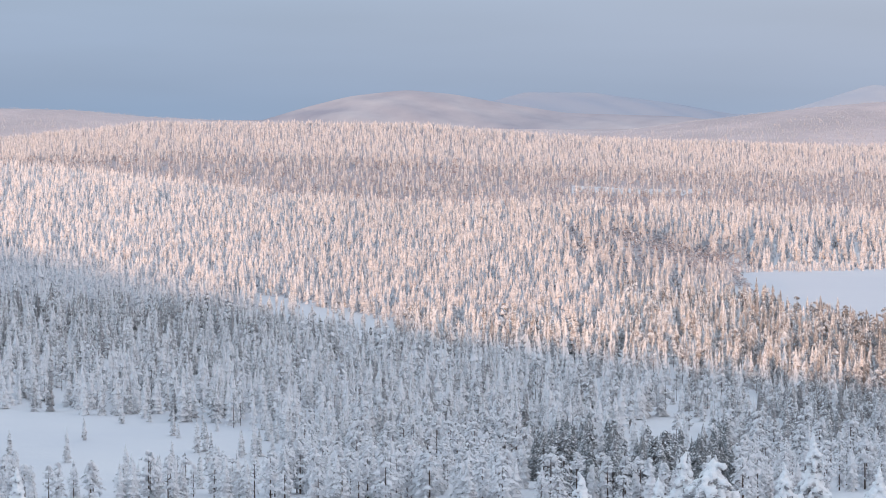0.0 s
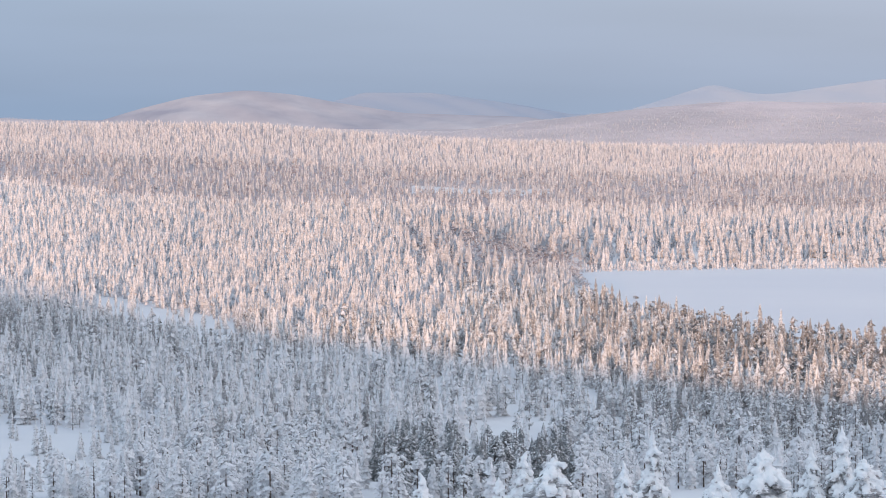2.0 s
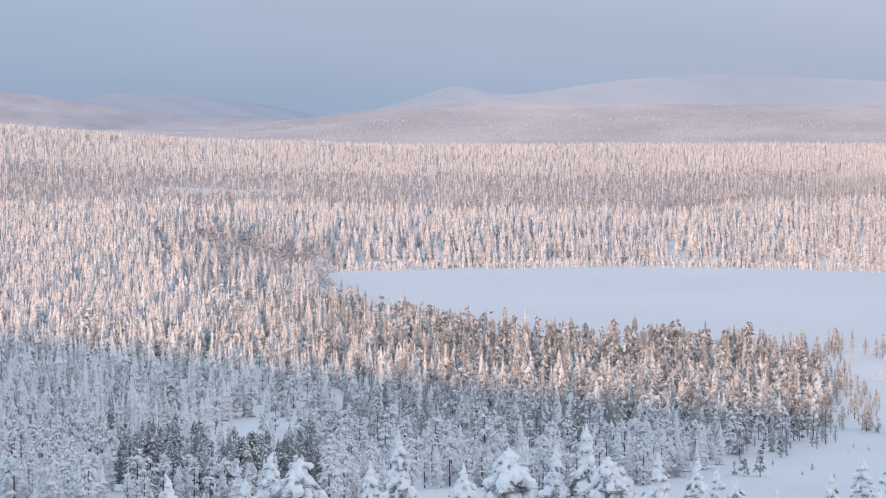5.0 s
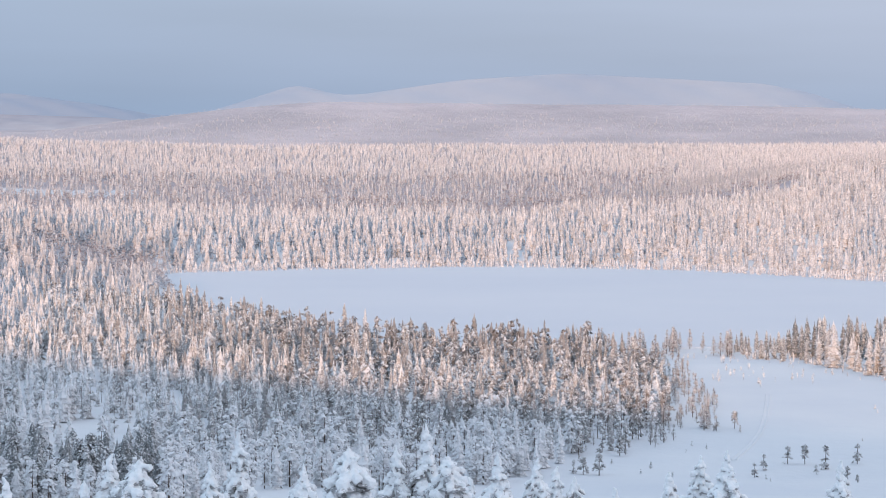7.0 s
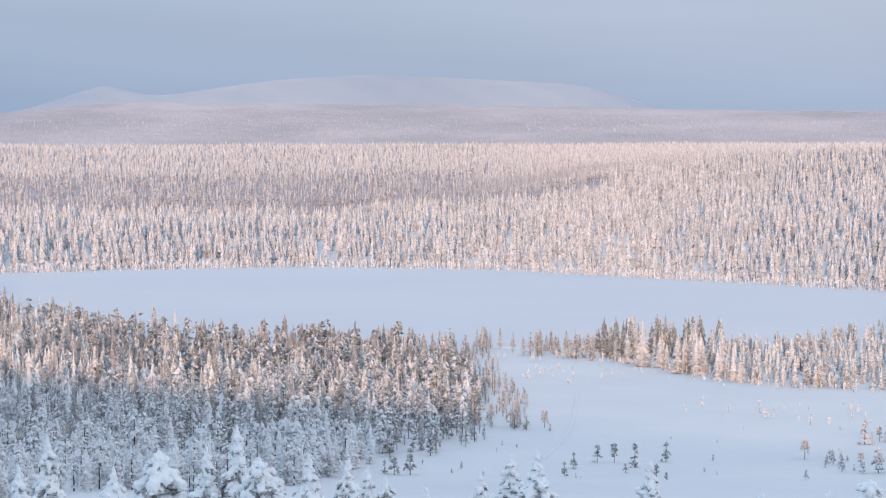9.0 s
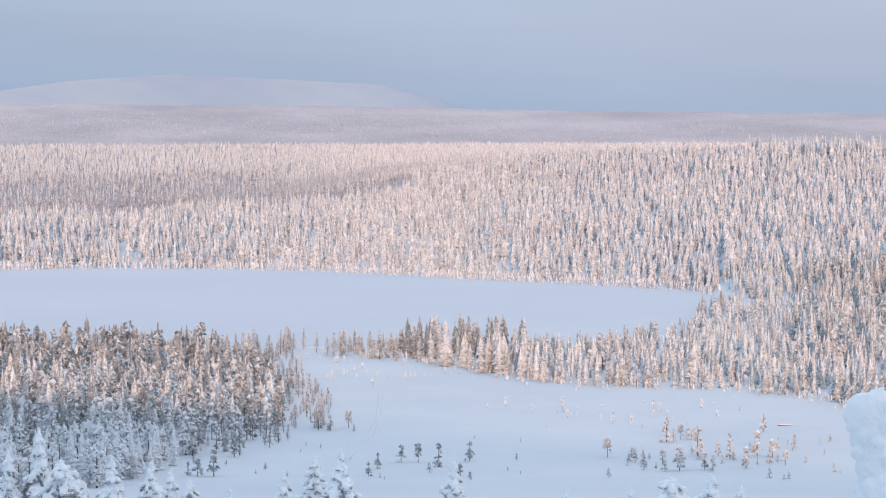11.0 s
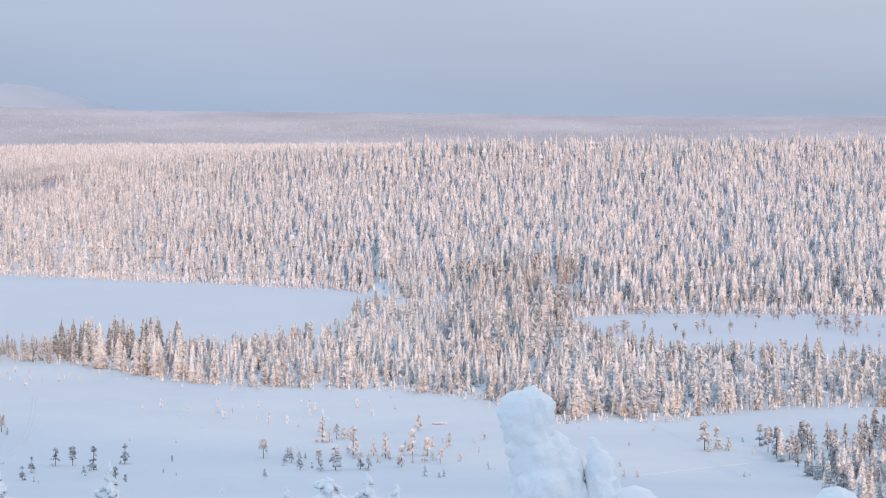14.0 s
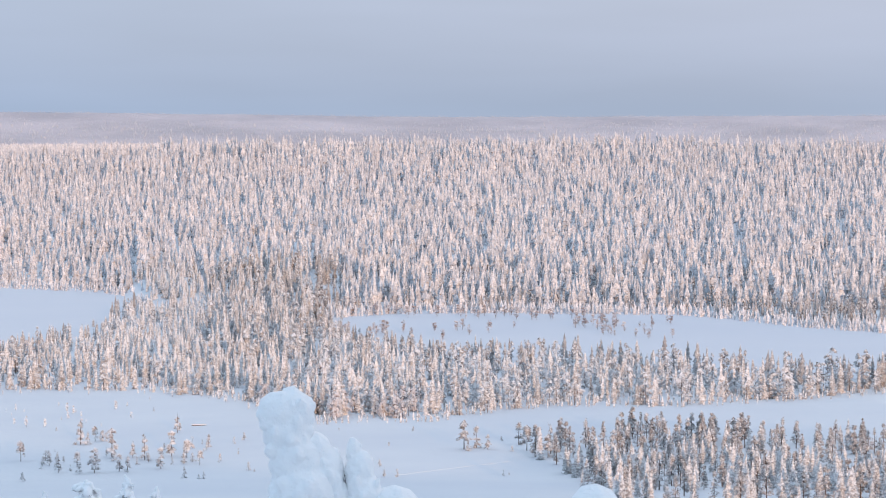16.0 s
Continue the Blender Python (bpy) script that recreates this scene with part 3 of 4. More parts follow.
# nearer spruces likewise: part of their snow makes up for dim shade
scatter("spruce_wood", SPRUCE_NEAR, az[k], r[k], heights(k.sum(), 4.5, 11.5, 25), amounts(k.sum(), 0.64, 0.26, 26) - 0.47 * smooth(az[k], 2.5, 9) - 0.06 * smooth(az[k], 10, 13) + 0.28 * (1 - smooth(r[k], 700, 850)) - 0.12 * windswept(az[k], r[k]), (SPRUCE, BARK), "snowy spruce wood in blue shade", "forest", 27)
def knoll(az, r):
    """The point between lake and bay, where older and browner trees stand."""
    return smooth(az, 25.0, 25.9) * (1 - smooth(az, 27.3, 28.2)) * smooth(r, 800, 860)


az, r = sown(30, 20.0, 40.5, 680, 1160, 450, lambda a, q: near_ok(a, q) & ((a > 23.45) | (q < 960)))
more = sown(48, 23.6, 25.2, 1070, 1210, 330, near_ok)
az, r = np.concatenate([az, more[0]]), np.concatenate([r, more[1]])
k = np.random.default_rng(38).random(len(az)) < np.where(az > 27, 0.4, 0.15)
scatter("shore_pines", PINE_NEAR, az[k], r[k], heights(k.sum(), 4, 10, 39) * (1 - 0.25 * smooth(r[k], 800, 880) + 0.45 * knoll(az[k], r[k])), amounts(k.sum(), 0.66, 0.2, 43) - 0.5 * windswept(az[k], r[k]) - 0.22 * knoll(az[k], r[k]), (SHORE, BARK), "frosted pines among the spruces by the bay", "forest", 44)
k = ~k
scatter("shore_forest", SPRUCE_NEAR, az[k], r[k], heights(k.sum(), 3.5, 10, 31) * (1 - 0.25 * smooth(r[k], 800, 880) + 0.45 * knoll(az[k], r[k])), amounts(k.sum(), 0.64, 0.2, 32) - 0.5 * windswept(az[k], r[k]) - 0.22 * knoll(az[k], r[k]), (SHORE, BARK), "spruces with frosted crowns between lake and bog", "forest", 33)
# low growth along the shores
rng = np.random.default_rng(55)
az = np.concatenate([rng.uniform(5.7, 24, 1900), rng.uniform(27.6, 40.5, 1500)])
r = np.where(az < 25, lake_far(az) - 20, bay_far(az) - 10) + 36 * rng.random(len(az)) ** 1.3
scatter("shore_scrub", UNDER, az, r, heights(len(az), 0.8, 4.8, 56), amounts(len(az), 0.58, 0.15, 57), (RIMED, BARK), "low snowy scrub along the far shores", "scrub", 58)
az, r = sown(45, 27.8, 34.5, 915, 1030, 110, lambda a, q: clumps(a, q, 30, 46) > 0.45)
scatter("bay_scrub", BIRCH_NEAR, az, r, heights(len(az), 2.0, 5.5, 47), amounts(len(az), 0.4, 0.2, 48), (BIRCH, BARK), "low frosted scrub standing out of the bay's snow", "scrub", 49)


rng = np.random.default_rng(97)
az = rng.uniform(16.8, 40.5, 1400)
r = bog_far(az) + rng.uniform(-3, 30, len(az))
scatter("edge_scrub", UNDER, az, r, heights(len(az), 0.4, 2.6, 98), amounts(len(az), 0.62, 0.15, 99), (SPRUCE, BARK), "low frosted scrub in front of the trees by the bog", "scrub", 100)


# ---- single trees, each a thing with its trunk and crown
def tree_thing(name, shape, seed, h, w, fronds, amount, mat, label, category, group, low=None, limbs=5):
    """One tree at the origin: trunk with limbs, and a crown."""
    rng = np.random.default_rng(seed)
    kw = {} if low is None else {"low": low}
    v, f, s = shape(rng, h, w, fronds, False, **kw)
    ob = tagged(new(name), label, category, group)
    sv, sf = stem(h * 0.98, 0.014 * h + 0.004, 6, rng.normal(0, 0.01 * h))
    V, F, base = [sv], [sf], len(sv)
    for _ in range(0 if shape is spruce_shape else limbs):
        lv, lf = stem(w * rng.uniform(0.2, 0.36), 0.004 * h + 0.004, 3)
        tip, turn = rng.uniform(0.8, 1.3), rng.uniform(0, 6.28)
        m = np.array(Matrix.Rotation(turn, 3, "Z") @ Matrix.Rotation(tip, 3, "Y"))
        V.append(lv @ m.T + [0, 0, h * rng.uniform(0.45, 0.85)])
        F.append(lf + base)
        base += len(lv)
    part("trunk", mesh_np("trunk", np.vstack(V), np.vstack(F), mats=(BARK,)), ob)
    part("crown", mesh_np("crown", v, f, s + amount, (mat,)), ob)
    return ob


def plant(models, az, r, tall, seed):
    """Set the models out as things, the first of each and then copies."""
    rng, used = np.random.default_rng(seed), set()
    for a, q, h in zip(az, r, tall):
        k = int(rng.integers(len(models)))
        m = Matrix.Translation(place(a, q, -0.1)) @ Matrix.Rotation(rng.uniform(0, 6.28), 4, "Z") @ Matrix.Scale(h, 4)
        if k in used:
            copy_thing(models[k], Matrix.Translation(m.translation) @ m.to_quaternion().to_matrix().to_4x4()).scale = (h, h, h)
        else:
            models[k].matrix_basis = m
            used.add(k)
    for k, ob in enumerate(models):
        if k not in used:
            for o in (*ob.children, ob):
                bpy.data.objects.remove(o)


bog_pines = [tree_thing("bog_pine", cone_pine_shape, 700 + k, 1.0, 0.52 + 0.08 * (k % 3), 44 + 6 * (k % 4), 0.62, STUNTED,
                        "small stunted pine standing alone in the bog snow", "pine tree", "pines on the bog", low=0.06 + 0.05 * (k % 3), limbs=4) for k in range(8)]
STANDING = [
    (22.92, 623, 4.9), (23.06, 624, 2.4), (23.2, 629, 3.1), (23.41, 629, 2.1), (23.52, 597, 5.2), (21.78, 593, 4.0), (22.32, 585, 3.1), (22.49, 572, 3.1),
    (22.85, 582, 2.9), (23.18, 571, 4.4), (23.92, 597, 3.3), (24.15, 592, 4.6), (23.82, 571, 3.1), (23.66, 573, 3.1), (24.78, 646, 3.9), (24.67, 598, 4.6),
    (24.96, 595, 3.6), (25.38, 614, 2.8), (25.6, 586, 1.9), (24.46, 576, 3.8), (26.07, 627, 1.7), (24.91, 559, 2.1), (25.28, 557, 1.5), (25.21, 582, 2.9),
    (21.8, 556, 1.7), (28.87, 615, 1.1), (28.69, 577, 1.3), (28.78, 557, 1.7), (29.03, 557, 1.5), (26.15, 572, 1.6)]
STANDING_WEST = [
    (16.76, 653, 3.6), (16.41, 647, 3.4), (16.22, 653, 4.3), (16.1, 654, 3.6), (16.87, 645, 1.6), (17.32, 573, 3.0), (17.15, 559, 2.8), (17.78, 584, 3.5),
    (18.11, 584, 3.5), (18.51, 576, 4.3), (19.11, 586, 3.9), (18.33, 566, 1.9), (18.93, 559, 2.5), (19.12, 547, 1.5), (20.02, 589, 1.3), (17.37, 554, 0.9),
    (14.15, 562, 4.9), (13.84, 563, 3.4), (13.65, 565, 2.5), (14.39, 581, 1.1), (15.15, 573, 1.4), (14.96, 566, 0.9), (15.94, 617, 1.0), (15.41, 623, 1.0),
    (30.33, 608, 5.7), (30.57, 611, 4.2), (30.79, 608, 3.0), (30.41, 605, 2.3), (31.39, 617, 4.4), (31.55, 605, 4.7), (31.96, 592, 4.6)]
for trees, seed in ((STANDING, 1), (STANDING_WEST, 2)):
    plant([tree_thing("bog_pine", cone_pine_shape, 700 + 20 * seed + k, 1.0, 0.52 + 0.08 * (k % 3), 48 + 6 * (k % 4), 0.62 - 0.32 * (seed - 1), STUNTED,
                      "small stunted pine standing alone in the bog snow", "pine tree", "pines on the bog", low=0.06 + 0.05 * (k % 3), limbs=4) for k in range(7)],
          *zip(*((a, q, 1.18 * h) for a, q, h in trees)), seed)
az, r = sown(40, 22.0, 26.2, 553, 660, 50)
few = sown(43, 15.5, 32, 545, 720, 9, on_bog)
az, r = np.concatenate([az, few[0]]), np.concatenate([r, few[1]])
tall = heights(len(az), 0.8, 3.0, 41)
tall[-len(few[0]):] *= 0.5
plant(bog_pines, az, r, tall, 42)

# edge of the wood where it thins out on to the bog
def models(name, shape, seed, n, w, fronds, amount, mat, label, category, group, low=None):
    return [tree_thing(name, shape, seed + k, 1.0, w * (0.85 + 0.1 * (k % 4)), fronds + (6 if fronds > 20 else 1) * (k % 3), amount + 0.17 * (k % 3 - 1), mat, label, category, group, low) for k in range(n)]


rng = np.random.default_rng(50)
t = rng.random(150)
az = np.interp(t, (0, 0.25, 0.5, 0.7, 0.85, 1), (14.7, 15.0, 15.6, 16.1, 15.3, 13.6)) + rng.normal(0.1, 0.3, 150)
r = np.interp(t, (0, 0.25, 0.5, 0.7, 0.85, 1), (850, 800, 739, 682, 640, 600)) + rng.normal(0, 15, 150)
plant(models("edge_pine", cone_pine_shape, 760, 7, 0.43, 100, 0.36, STUNTED, "slender pine at the thinning edge of the wood", "pine tree", "pines at the wood's edge", 0.18), az, r, heights(150, 1.2, 6.5, 51), 52)

# trees along the near shore of the lake
az, r = sown(60, 14.2, 16.7, 854, 884, 270)
plant(models("shore_pine", cone_pine_shape, 780, 6, 0.46, 150, 0.40, STUNTED, "dark pine on the narrow strip by the lake shore", "pine tree", "trees along the lake shore", 0.14), az, r, heights(len(az), 4, 8, 61), 62)
az, r = sown(63, 16.7, 20.2, 752, 886, 360, lambda a, q: (q > bog_far(a)) & (q < lake_near(a)))
tall = heights(len(az), 3.5, 12.5, 64) * (0.6 + 0.46 * smooth(az, 17.5, 18.2))
k = windswept(az, r) > np.random.default_rng(66).uniform(0.05, 0.8, len(az))
# shaded spruces of the row: their shadow is given by darker needles
plant(models("shore_spruce", spruce_shape, 800, 8, 0.30, 10, 0.34, DARK, "tall spruce with little snow by the lake, shade put into its dark needles", "spruce tree", "spruces between lake and bog"), az[k], r[k], tall[k], 65)
k = ~k
plant(models("shore_spruce", spruce_shape, 810, 9, 0.33, 10, 0.55, SHORE, "tall snowy spruce in the row by the lake", "spruce tree", "spruces between lake and bog"), az[k], r[k], tall[k], 69)
az, r = sown(66, 15.6, 27.5, 660, 850, 150, lambda a, q: (q < bog_far(a)) & (q > bog_far(a) - 20 - 70 * (clumps(a, q, 40, 69) > 0.55)) & on_bog(a, q))
plant(models("snowy_sapling", pine_shape, 820, 6, 0.5, 40, 1.05, SPRUCE, "little sapling buried in bright snow", "sapling", "saplings at the bog's edge", 0.03), az, r, heights(len(az), 0.5, 2.9, 67), 68)

az, r = sown(76, 14.3, 17.7, 843, 858, 260)
plant(models("snowy_sapling", pine_shape, 830, 4, 0.6, 36, 0.95, SPRUCE, "little sapling buried in bright snow", "sapling", "saplings at the bog's edge", 0.03), az, r, heights(len(az), 0.4, 1.8, 77), 78)

# the small wood nearer on the bog
edge_far = table((31.4, 600), (32.1, 617), (33.4, 636), (35.6, 634), (38.5, 622), (41, 610))
edge_near = table((31.4, 598), (32.2, 572), (32.6, 505), (33, 470))
az, r = sown(70, 31.6, 40, 470, 640, 410, lambda a, q: (q < edge_far(a)) & (q > edge_near(a)))
back = edge_far(az) - r
k = np.random.default_rng(71).random(len(az)) < np.where(back < 42, 0.8, 0.3)
plant(models("bog_wood_pine", cone_pine_shape, 840, 10, 0.47, 130, 0.24, STUNTED, "dark-crowned pine in the small wood on the bog", "pine tree", "small wood on the bog", 0.16), az[k], r[k], heights(k.sum(), 3.8, 7.6, 72), 73)
k = ~k
plant(models("bog_wood_spruce", spruce_shape, 860, 10, 0.33, 11, 0.62, SHORE, "frosted spruce in the small wood on the bog", "spruce tree", "small wood on the bog"), az[k], r[k], heights(k.sum(), 2.5, 7.5, 74), 75)

# the front of the wood under the hill
az, r = sown(80, -9.3, 14.0, 440, 606, 290, lambda a, q: ~on_bog(a, q) & ((q > 505) | (a < 7)) & ((q > 470) | (a < 6)) & ~((a > 3.5) & (a < 5.1) & (q > 545)) & ~((a > 1.6) & (a < 5.6) & (q > 470) & (q < 575)  & (clumps(a, q, 12, 90) < 0.9)) & ((a > -3.1) | ((q < 507) & (q > 462))))
short = 1 - 0.1 * (1 - smooth(az, -4.2, -2.6))
k = np.random.default_rng(81).random(len(az)) < 0.62
plant(models("foot_pine", pine_shape, 880, 9, 0.50, 170, 1.1, PINE, "dark green pine lightly frosted, in blue shade", "pine tree", "trees at the foot of the hill", 0.12), az[k], r[k], heights(k.sum(), 6, 10.5, 82) * short[k], 83)
k = ~k
plant(models("foot_spruce", spruce_shape, 900, 9, 0.31, 12, 1.08, SPRUCE, "snow-dusted spruce in blue shade", "spruce tree", "trees at the foot of the hill"), az[k], r[k], heights(k.sum(), 5, 10, 84) * short[k], 85)
az, r = sown(91, 1.7, 5.6, 468, 590, 230, lambda a, q: (q < 552) | (a < 3.4) | (a > 5.2))
k = np.random.default_rng(95).random(len(az)) < 0.4
plant(models("dark_pine", pine_shape, 890, 5, 0.42, 190, 0.32, DARK, "dark green pine with little snow among paler trees", "pine tree", "trees at the foot of the hill", 0.08), az[k], r[k], heights(k.sum(), 7, 12, 92), 93)
k = ~k
plant(models("dark_spruce", spruce_shape, 930, 5, 0.34, 12, 0.3, DARK, "dark spruce with little snow among paler trees", "spruce tree", "trees at the foot of the hill"), az[k], r[k], heights(k.sum(), 7, 12.5, 96), 97)
az, r = sown(86, -9.3, -3.1, 520, 700, 90, lambda a, q: glade(a, q) * (0.12 + 0.88 * smooth(a, -6.6, -5.2)))
plant(models("glade_tree", spruce_shape, 920, 6, 0.28, 10, 0.85, SPRUCE, "thin frosted spruce in the snowy glade", "spruce tree", "spruces in the glade"), az, r, heights(len(az), 3.5, 8, 87), 88)
az, r = sown(99, -3.6, -0.9, 840, 1010, 170, glade)
plant(models("glade_spruce", spruce_shape, 935, 5, 0.26, 9, 0.85, SPRUCE, "thin snowy spruce in the open strip on the slope", "spruce tree", "spruces on the open strip"), az, r, heights(len(az), 2, 7, 100), 101)


# ---------------------------------------------------------------- snow-laden trees on the hillside
def ball(fine):
    bm = bmesh.new()
    bmesh.ops.create_icosphere(bm, subdivisions=fine, radius=1.0)
    v = np.array([p.co[:] for p in bm.verts])
    f = np.array([[p.index for p in q.verts] for q in bm.faces])
    bm.free()
    return v, f


BALLS = {1: ball(1), 2: ball(2)}


def lumps(rng, specs, uneven=0.26, fine=2):
    """Snow pillows: centre, three half-axes, turn about z, tip downwards."""
    V, F = [], []
    unit, faces = BALLS[fine]
    for n, (c, axes, turn, tip) in enumerate(specs):
        m = np.array(Matrix.Rotation(turn, 3, "Z") @ Matrix.Rotation(tip, 3, "Y"))
        bulge = 1 + uneven * np.sin(unit @ rng.normal(0, 2.2, 3) + rng.random() * 6)[:, None] + 0.55 * uneven * np.sin(unit @ rng.normal(0, 5, 3))[:, None]
        V.append((unit * bulge * axes) @ m.T + c)
        F.append(faces + n * len(unit))
    return np.vstack(V), np.vstack(F)


def laden_specs(rng, h, w, head):
    """Pillows along the drooping boughs of a snow-laden spruce, or with head of a pine whose top carries a broad cap; and the boughs under them."""
    out, boughs = [], []
    tiers = max(6, int(h * 1.9))
    for k in range(tiers):
        q = (k + 0.5) / tiers
        R = (0.60 * w * (1 - q) ** 0.8 + 0.17) * rng.uniform(0.72, 1.25)
        if head and q > 0.5:
            R = 0.56 * w * rng.uniform(0.85, 1.1) * math.sqrt(max(0.12, 1 - ((q - 0.72) / 0.3) ** 2))
        z = h * (0.02 + 0.93 * q)
        out.append(((rng.normal(0, 0.05), rng.normal(0, 0.05), z), (0.42 * R + 0.09, 0.42 * R + 0.09, h / tiers * 0.75), 0, 0))
        count = 5 if q < 0.35 else 7 if q < 0.8 else 5
        for j in range(count):
            a = (j + rng.uniform(-0.35, 0.35) + 0.5 * k) * 6.283 / count
            L, s = R * rng.uniform(0.65, 1.15), rng.uniform(0.75, 1.3)
            droop = rng.uniform(0.15, 0.7) if head else rng.uniform(0.35, 1.0)
            way = np.array((math.cos(a), math.sin(a), -droop))
            zb = z + rng.normal(0, 0.1)
            boughs.append((zb - 0.1, L * 1.25, a, droop * 1.1))
            out.append((tuple(way * L * 0.45 + (0, 0, zb)), (0.42 * L + 0.05, (0.20 * L + 0.09) * s, (0.13 * L + 0.08) * s), a, math.atan(droop)))
            tip = way * L * rng.uniform(0.8, 0.95) + (0, 0, zb - 0.05)
            out.append((tuple(tip), ((0.19 * L + 0.09) * s, (0.19 * L + 0.08) * s, (0.17 * L + 0.10) * s), a, rng.uniform(0.2, 0.9)))
            for _ in range(4):        # smaller pads and drooping ends round each bough
                b, u = a + rng.normal(0, 0.32), rng.uniform(0.35, 1.12)
                g = rng.uniform(0.05, 0.11)
                out.append(((u * L * math.cos(b), u * L * math.sin(b), zb - u * droop * L + rng.uniform(-0.16, 0.12)), (g * 1.5, g, g * rng.uniform(0.7, 1.7)), b, rng.uniform(0.2, 1.2)))
            if rng.random() < 0.5:
                b = a + rng.choice((-1, 1)) * rng.uniform(0.3, 0.6)
                out.append(((0.7 * L * math.cos(b), 0.7 * L * math.sin(b), zb - 0.7 * droop * L - 0.05), ((0.13 * L + 0.05) * s, (0.08 * L + 0.045) * s, (0.08 * L + 0.045) * s), b, rng.uniform(0.4, 1.1)))
    lean = rng.normal(0, 0.08, 2)
    for k, s in ((0.9, 0.3), (0.95, 0.26)) if head else ((0.94, 0.19), (0.97, 0.15), (1.0, 0.12)):
        out.append(((lean[0] * (k - 0.9) * 10, lean[1] * (k - 0.9) * 10, h * k), (s, s, s * 1.3), 0, 0))
    return out, boughs


def laden_tree(seed, az, r, top, w, head, label):
    rng = np.random.default_rng(seed)
    base = place(az, r, -0.2)
    h = top - base.z
    ob = tagged(new("snow_laden_tree"), label, "spruce tree" if not head else "pine tree", "snow-laden trees on the hillside")
    ob.location = base
    specs, boughs = laden_specs(rng, h, w, head)
    v, f = lumps(rng, specs, 0.2, 1)
    snow = part("snow_load", mesh_np("snow_load", v, f, mats=(RIME,), flat=False), ob, "heavy lumpy white snow load")
    mod = snow.modifiers.new("merge", "REMESH")
    mod.mode, mod.voxel_size, mod.use_smooth_shade = "VOXEL", 0.06, True
    sm = snow.modifiers.new("soften", "SMOOTH")
    sm.factor, sm.iterations = 0.5, 1
    z, L, a, droop = (np.array(q) for q in zip(*boughs))
    ev, ef, per = frond_tents(rng, z, L, a, droop, L * 0.36, True)
    part("bough", mesh_np("bough", ev, ef, np.tile(TOP_SNOW[:per], len(z)) + 0.35, (SPRUCE,)), ob, "dark needled boughs under the snow")
    sv, sf = stem(h * 0.9, 0.12, 7)
    part("trunk", mesh_np("trunk", sv, sf, mats=(BARK,)), ob)


SPRUCE_LABEL = "spruce buried under heavy lumpy snow on the hillside"
PINE_LABEL = "pine with a broad snow-capped head on the hillside"
FRONT = (  # bearing, range, lowness of the top in thousandths of the range, width, broad head
    (-8.21, 240, 121, 2.4, 0), (4.18, 205, 126, 2.3, 0), (4.67, 205, 117, 2.6, 0), (5.23, 200, 119, 3.0, 1), (6.62, 225, 120, 2.6, 0),
    (7.16, 230, 110, 3.0, 0), (2.7, 230, 124, 2.4, 0), (8.41, 240, 121, 2.6, 0), (9.29, 215, 115, 3.2, 1), (9.72, 225, 125, 2.4, 0),
    (10.21, 225, 115, 2.8, 0), (10.81, 225, 107.5, 3.2, 0), (11.22, 220, 118, 2.4, 1), (12.19, 235, 117, 2.8, 0), (11.65, 240, 125.5, 1.6, 0),
    (12.93, 240, 119, 2.3, 0))
FRONT_EAST = (
    (13.31, 245, 122, 2.2, 0), (13.68, 245, 125.5, 2.0, 0), (15.51, 240, 123.5, 2.4, 0), (16.12, 235, 118, 2.8, 0), (16.61, 230, 116, 2.6, 0),
    (18.8, 235, 119, 1.8, 0), (14.47, 250, 129, 1.8, 0), (23.03, 235, 125, 2.2, 1), (20.96, 240, 129, 2.2, 0), (22.22, 240, 129, 2.0, 0),
    (23.81, 230, 124, 2.4, 0), (24.36, 235, 128, 1.8, 0))
for n, (a, q, low, w, head) in enumerate(FRONT + FRONT_EAST):
    laden_tree(1000 + n, a, q, EYE - q * low / 1000, w * (1.15 if a < 12.5 else 1.5), head, PINE_LABEL if head else SPRUCE_LABEL)


def snow_column(az, r, groups, label, seed, rough=24):
    """A close tree wholly cased in snow: groups of pillows, each across, along and above its foot."""
    rng = np.random.default_rng(seed)
    base = place(az, r, -0.2)
    ob = tagged(new("snow_cased_spruce"), label, "spruce tree", "snow-laden trees on the hillside")
    ob.matrix_basis = Matrix.Translation(base) @ Matrix.Rotation(-radians(az), 4, "Z")
    for specs in groups:
        full = []
        for x, y, z, rx, rz in specs:
            full.append(((x, y, z), (rx, rx, rz), 0, 0))
            for _ in range(rough):
                a, u = rng.uniform(0, 6.28), rng.uniform(-0.95, 0.35)
                s, o = rng.uniform(0.10, 0.27), rx * 0.86 * math.sqrt(1 - max(u, 0) ** 2)
                full.append(((x + o * math.cos(a), y + o * math.sin(a), z + rz * u), (rx * s, rx * s, rz * s * rng.uniform(1.0, 1.9)), a, rng.uniform(0, 0.6)))
        v, f = lumps(rng, full, 0.08)
        snow = part("snow_load", mesh_np("snow_load", v, f, mats=(RIME,), flat=False), ob, "smooth thick white snow casing")
        mod = snow.modifiers.new("merge", "REMESH")
        mod.mode, mod.voxel_size, mod.use_smooth_shade = "VOXEL", 0.04, True
        sm = snow.modifiers.new("soften", "SMOOTH")
        sm.factor, sm.iterations = 0.5, 1
    return ob


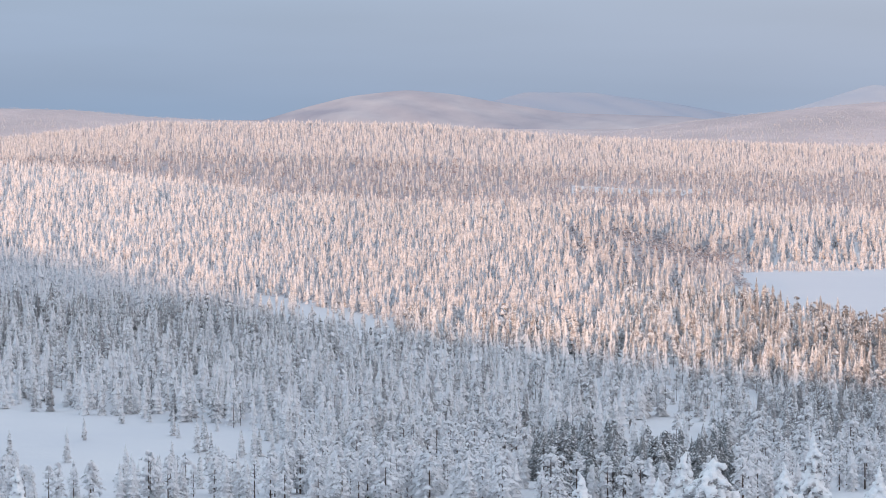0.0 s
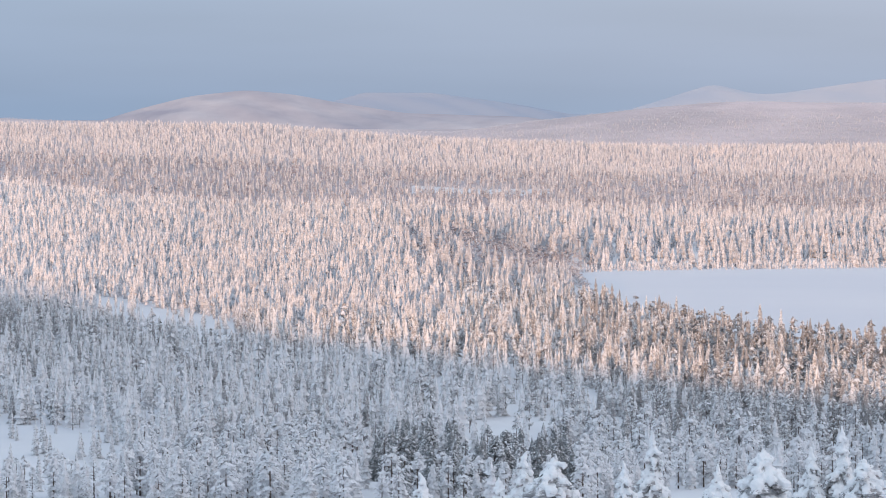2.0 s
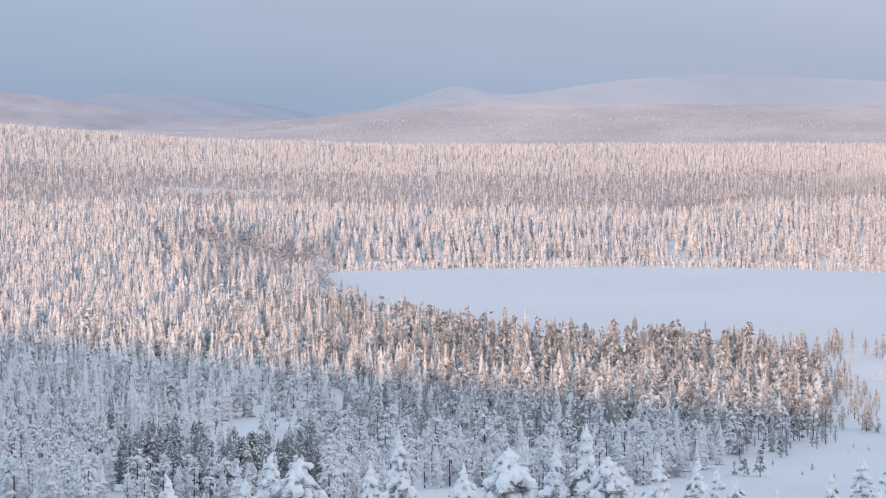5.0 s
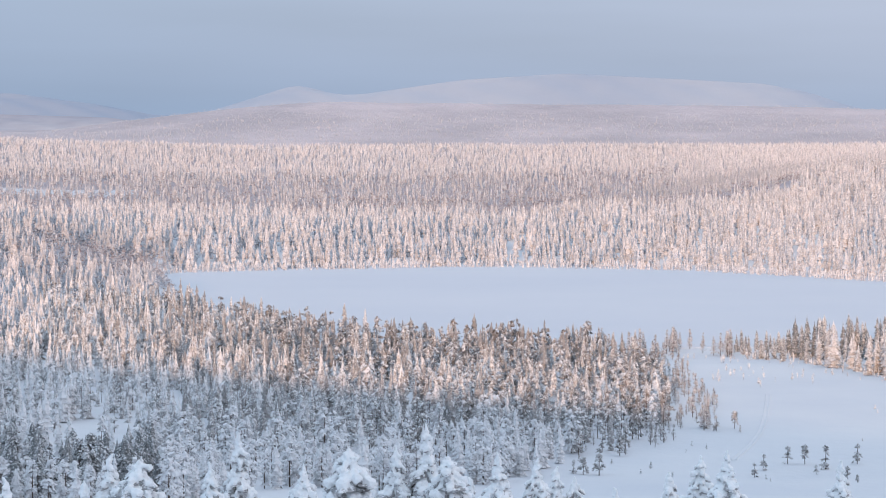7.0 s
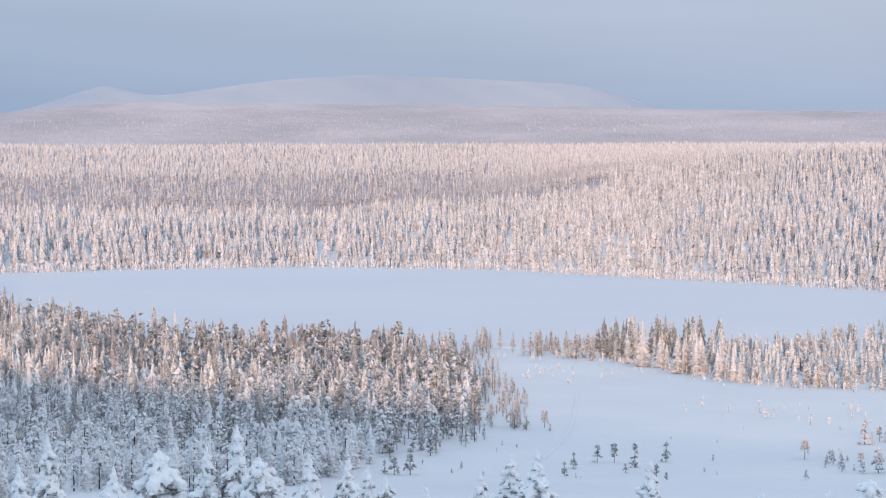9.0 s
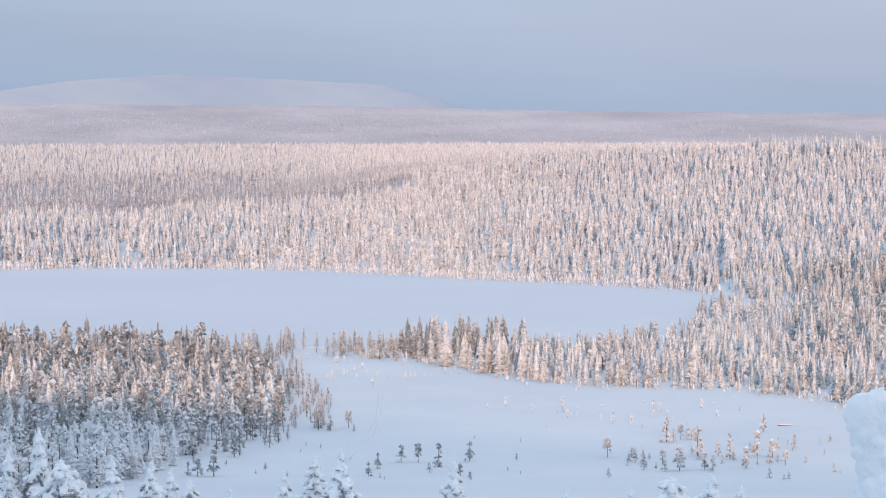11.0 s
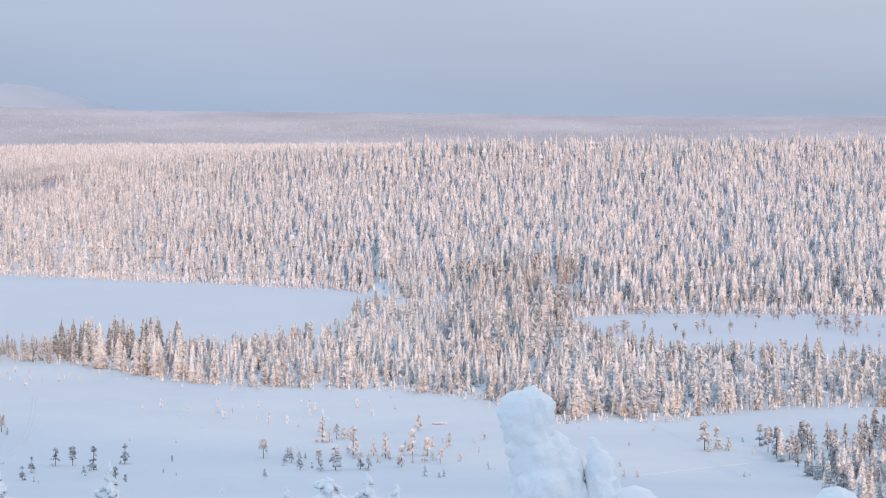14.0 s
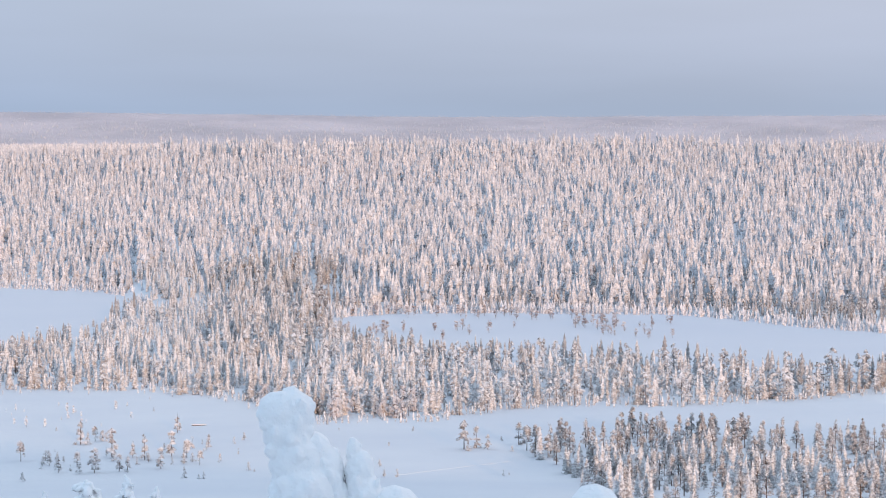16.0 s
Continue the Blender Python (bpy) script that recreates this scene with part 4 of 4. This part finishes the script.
top = EYE - 75 * 0.0942 - float(height(26.87, 75)) + 0.2
ob = snow_column(26.87, 75, (
    ((-0.16, 0, top - 0.66, 0.54, 0.60), (0.2, 0, top - 0.60, 0.52, 0.60), (0.06, 0.1, top - 1.15, 0.66, 0.6), (0.3, 0.1, top - 1.9, 0.70, 0.75), (0.45, 0.0, top - 2.7, 0.86, 0.85), (0.5, 0.1, top - 3.5, 1.0, 1.0)),
    ((0.72, 0.15, top - 1.62, 0.46, 0.5), (1.0, 0.2, top - 2.25, 0.54, 0.7), (1.15, 0.2, top - 3.1, 0.62, 0.9)),
    ((1.72, 0.1, top - 1.62, 0.19, 0.32), (1.88, 0.1, top - 2.15, 0.38, 0.5), (1.98, 0.1, top - 2.75, 0.48, 0.7), (2.0, 0.1, top - 3.6, 0.55, 0.9)),
    ((2.75, 0.0, top - 3.25, 0.8, 0.7), (2.6, 0.0, top - 3.9, 1.0, 0.9))), "spruce wholly cased in thick smooth snow", 1100)
for x, tall, wide in ((0.7, 0.6, 1.2), (1.5, 0.52, 0.55), (2.25, 0.36, 0.5)):
    ev, ef, es = spruce_shape(np.random.default_rng(7 + int(x * 10)), top * tall, wide, 11, True)
    part("bough", mesh_np("bough", ev + [x, 0.15, 0], ef, es + 0.5, (SPRUCE,)), ob, "dark needled twigs in the gaps")
low = EYE - 75 * 0.1277 - float(height(32.89, 75)) + 0.2
snow_column(32.89, 75, (((0, 0, low - 0.75, 0.8, 0.75), (0.35, 0, low - 1.1, 0.8, 0.8), (-0.3, 0, low - 1.4, 0.9, 0.9)),), "young spruce buried to a round snow mound", 1101, 0)


# ---------------------------------------------------------------- marks on the bog
def ribbon(name, line, width, rise_by, label, category, mat=SNOW):
    """A pressed track: two low ridges with a shallow bed along a line of bearings and ranges."""
    xs = np.linspace(0, len(line) - 1, 60)
    az = np.interp(xs, range(len(line)), [q[0] for q in line])
    r = np.interp(xs, range(len(line)), [q[1] for q in line])
    kernel = np.hanning(15) / np.hanning(15).sum()
    az = np.convolve(np.pad(az, 7, mode="edge"), kernel, mode="valid")
    p = np.stack([r * np.sin(np.radians(az)), r * np.cos(np.radians(az)), height(az, r)], -1)
    d = np.gradient(p, axis=0)
    s = np.stack([d[:, 1], -d[:, 0], 0 * d[:, 0]], -1)
    s /= np.linalg.norm(s, axis=1)[:, None]
    prof = ((-0.5, -0.1), (-0.4, rise_by), (-0.28, rise_by), (-0.15, 0.03), (0.15, 0.03), (0.28, rise_by), (0.4, rise_by), (0.5, -0.1))
    v = np.concatenate([p + s * k * width + [0, 0, z] for k, z in prof])
    i = (np.arange(len(prof) - 1)[:, None] * 60 + np.arange(59)[None]).ravel()
    f = np.concatenate([np.stack([i, i + 60, i + 61], -1), np.stack([i, i + 61, i + 1], -1)])
    tagged(new(name, mesh_np(name, v, f, mats=(mat,), flat=False)), label, category, kind="structure")


ribbon("snow_track", ((17.4, 735), (17.39, 710), (17.34, 675), (17.25, 644), (17.03, 615), (16.72, 590)), 1.5, 0.16, "curving track pressed into the bog snow", "track")
ribbon("ski_track", ((28.6, 558), (29.16, 564), (30.1, 574), (31.25, 586)), 0.8, 0.06, "faint straight track across the bog snow", "track")
rng = np.random.default_rng(3)
v, f = lumps(rng, [((x, 0, 0.25), (0.55, 0.22, 0.14), 0, 0) for x in np.linspace(-1.2, 1.2, 6)])
ob = tagged(new("fallen_log"), "fallen log capped with snow lying on the bog", "log")
ob.matrix_basis = Matrix.Translation(place(25.2, 660)) @ Matrix.Rotation(-radians(25.2), 4, "Z")
part("snow_cap", mesh_np("snow_cap", v + [0, 0, 0.06], f, mats=(SNOW,), flat=False), ob)
sv, sf = stem(3.0, 0.17, 8)
part("trunk", mesh_np("trunk", sv[:, [2, 1, 0]] - [1.45, 0, -0.12], sf[:, ::-1], mats=(BARK,)), ob)

# frosted birch scrub
az, r = np.concatenate([[22.0, 22.15, 21.9, 27.2, 27.5, 27.8, 28.2, 28.6, 28.0, 27.4], np.random.default_rng(9).uniform(26.4, 29.4, 26)]), None
r = np.where(az < 23, 868.0, 0.0)
r = np.where(az > 23, bog_far(az) + np.random.default_rng(10).uniform(4, 40, len(az)), r)
plant([tree_thing("birch_bush", pine_shape, 940 + k, 1.0, 0.72, 180, 0.85, BIRCH, "bare brownish birch bush white with frost", "birch bush", "birch scrub", low=0.02, limbs=5) for k in range(5)], az, r, heights(len(az), 3, 6.5, 11), 12)
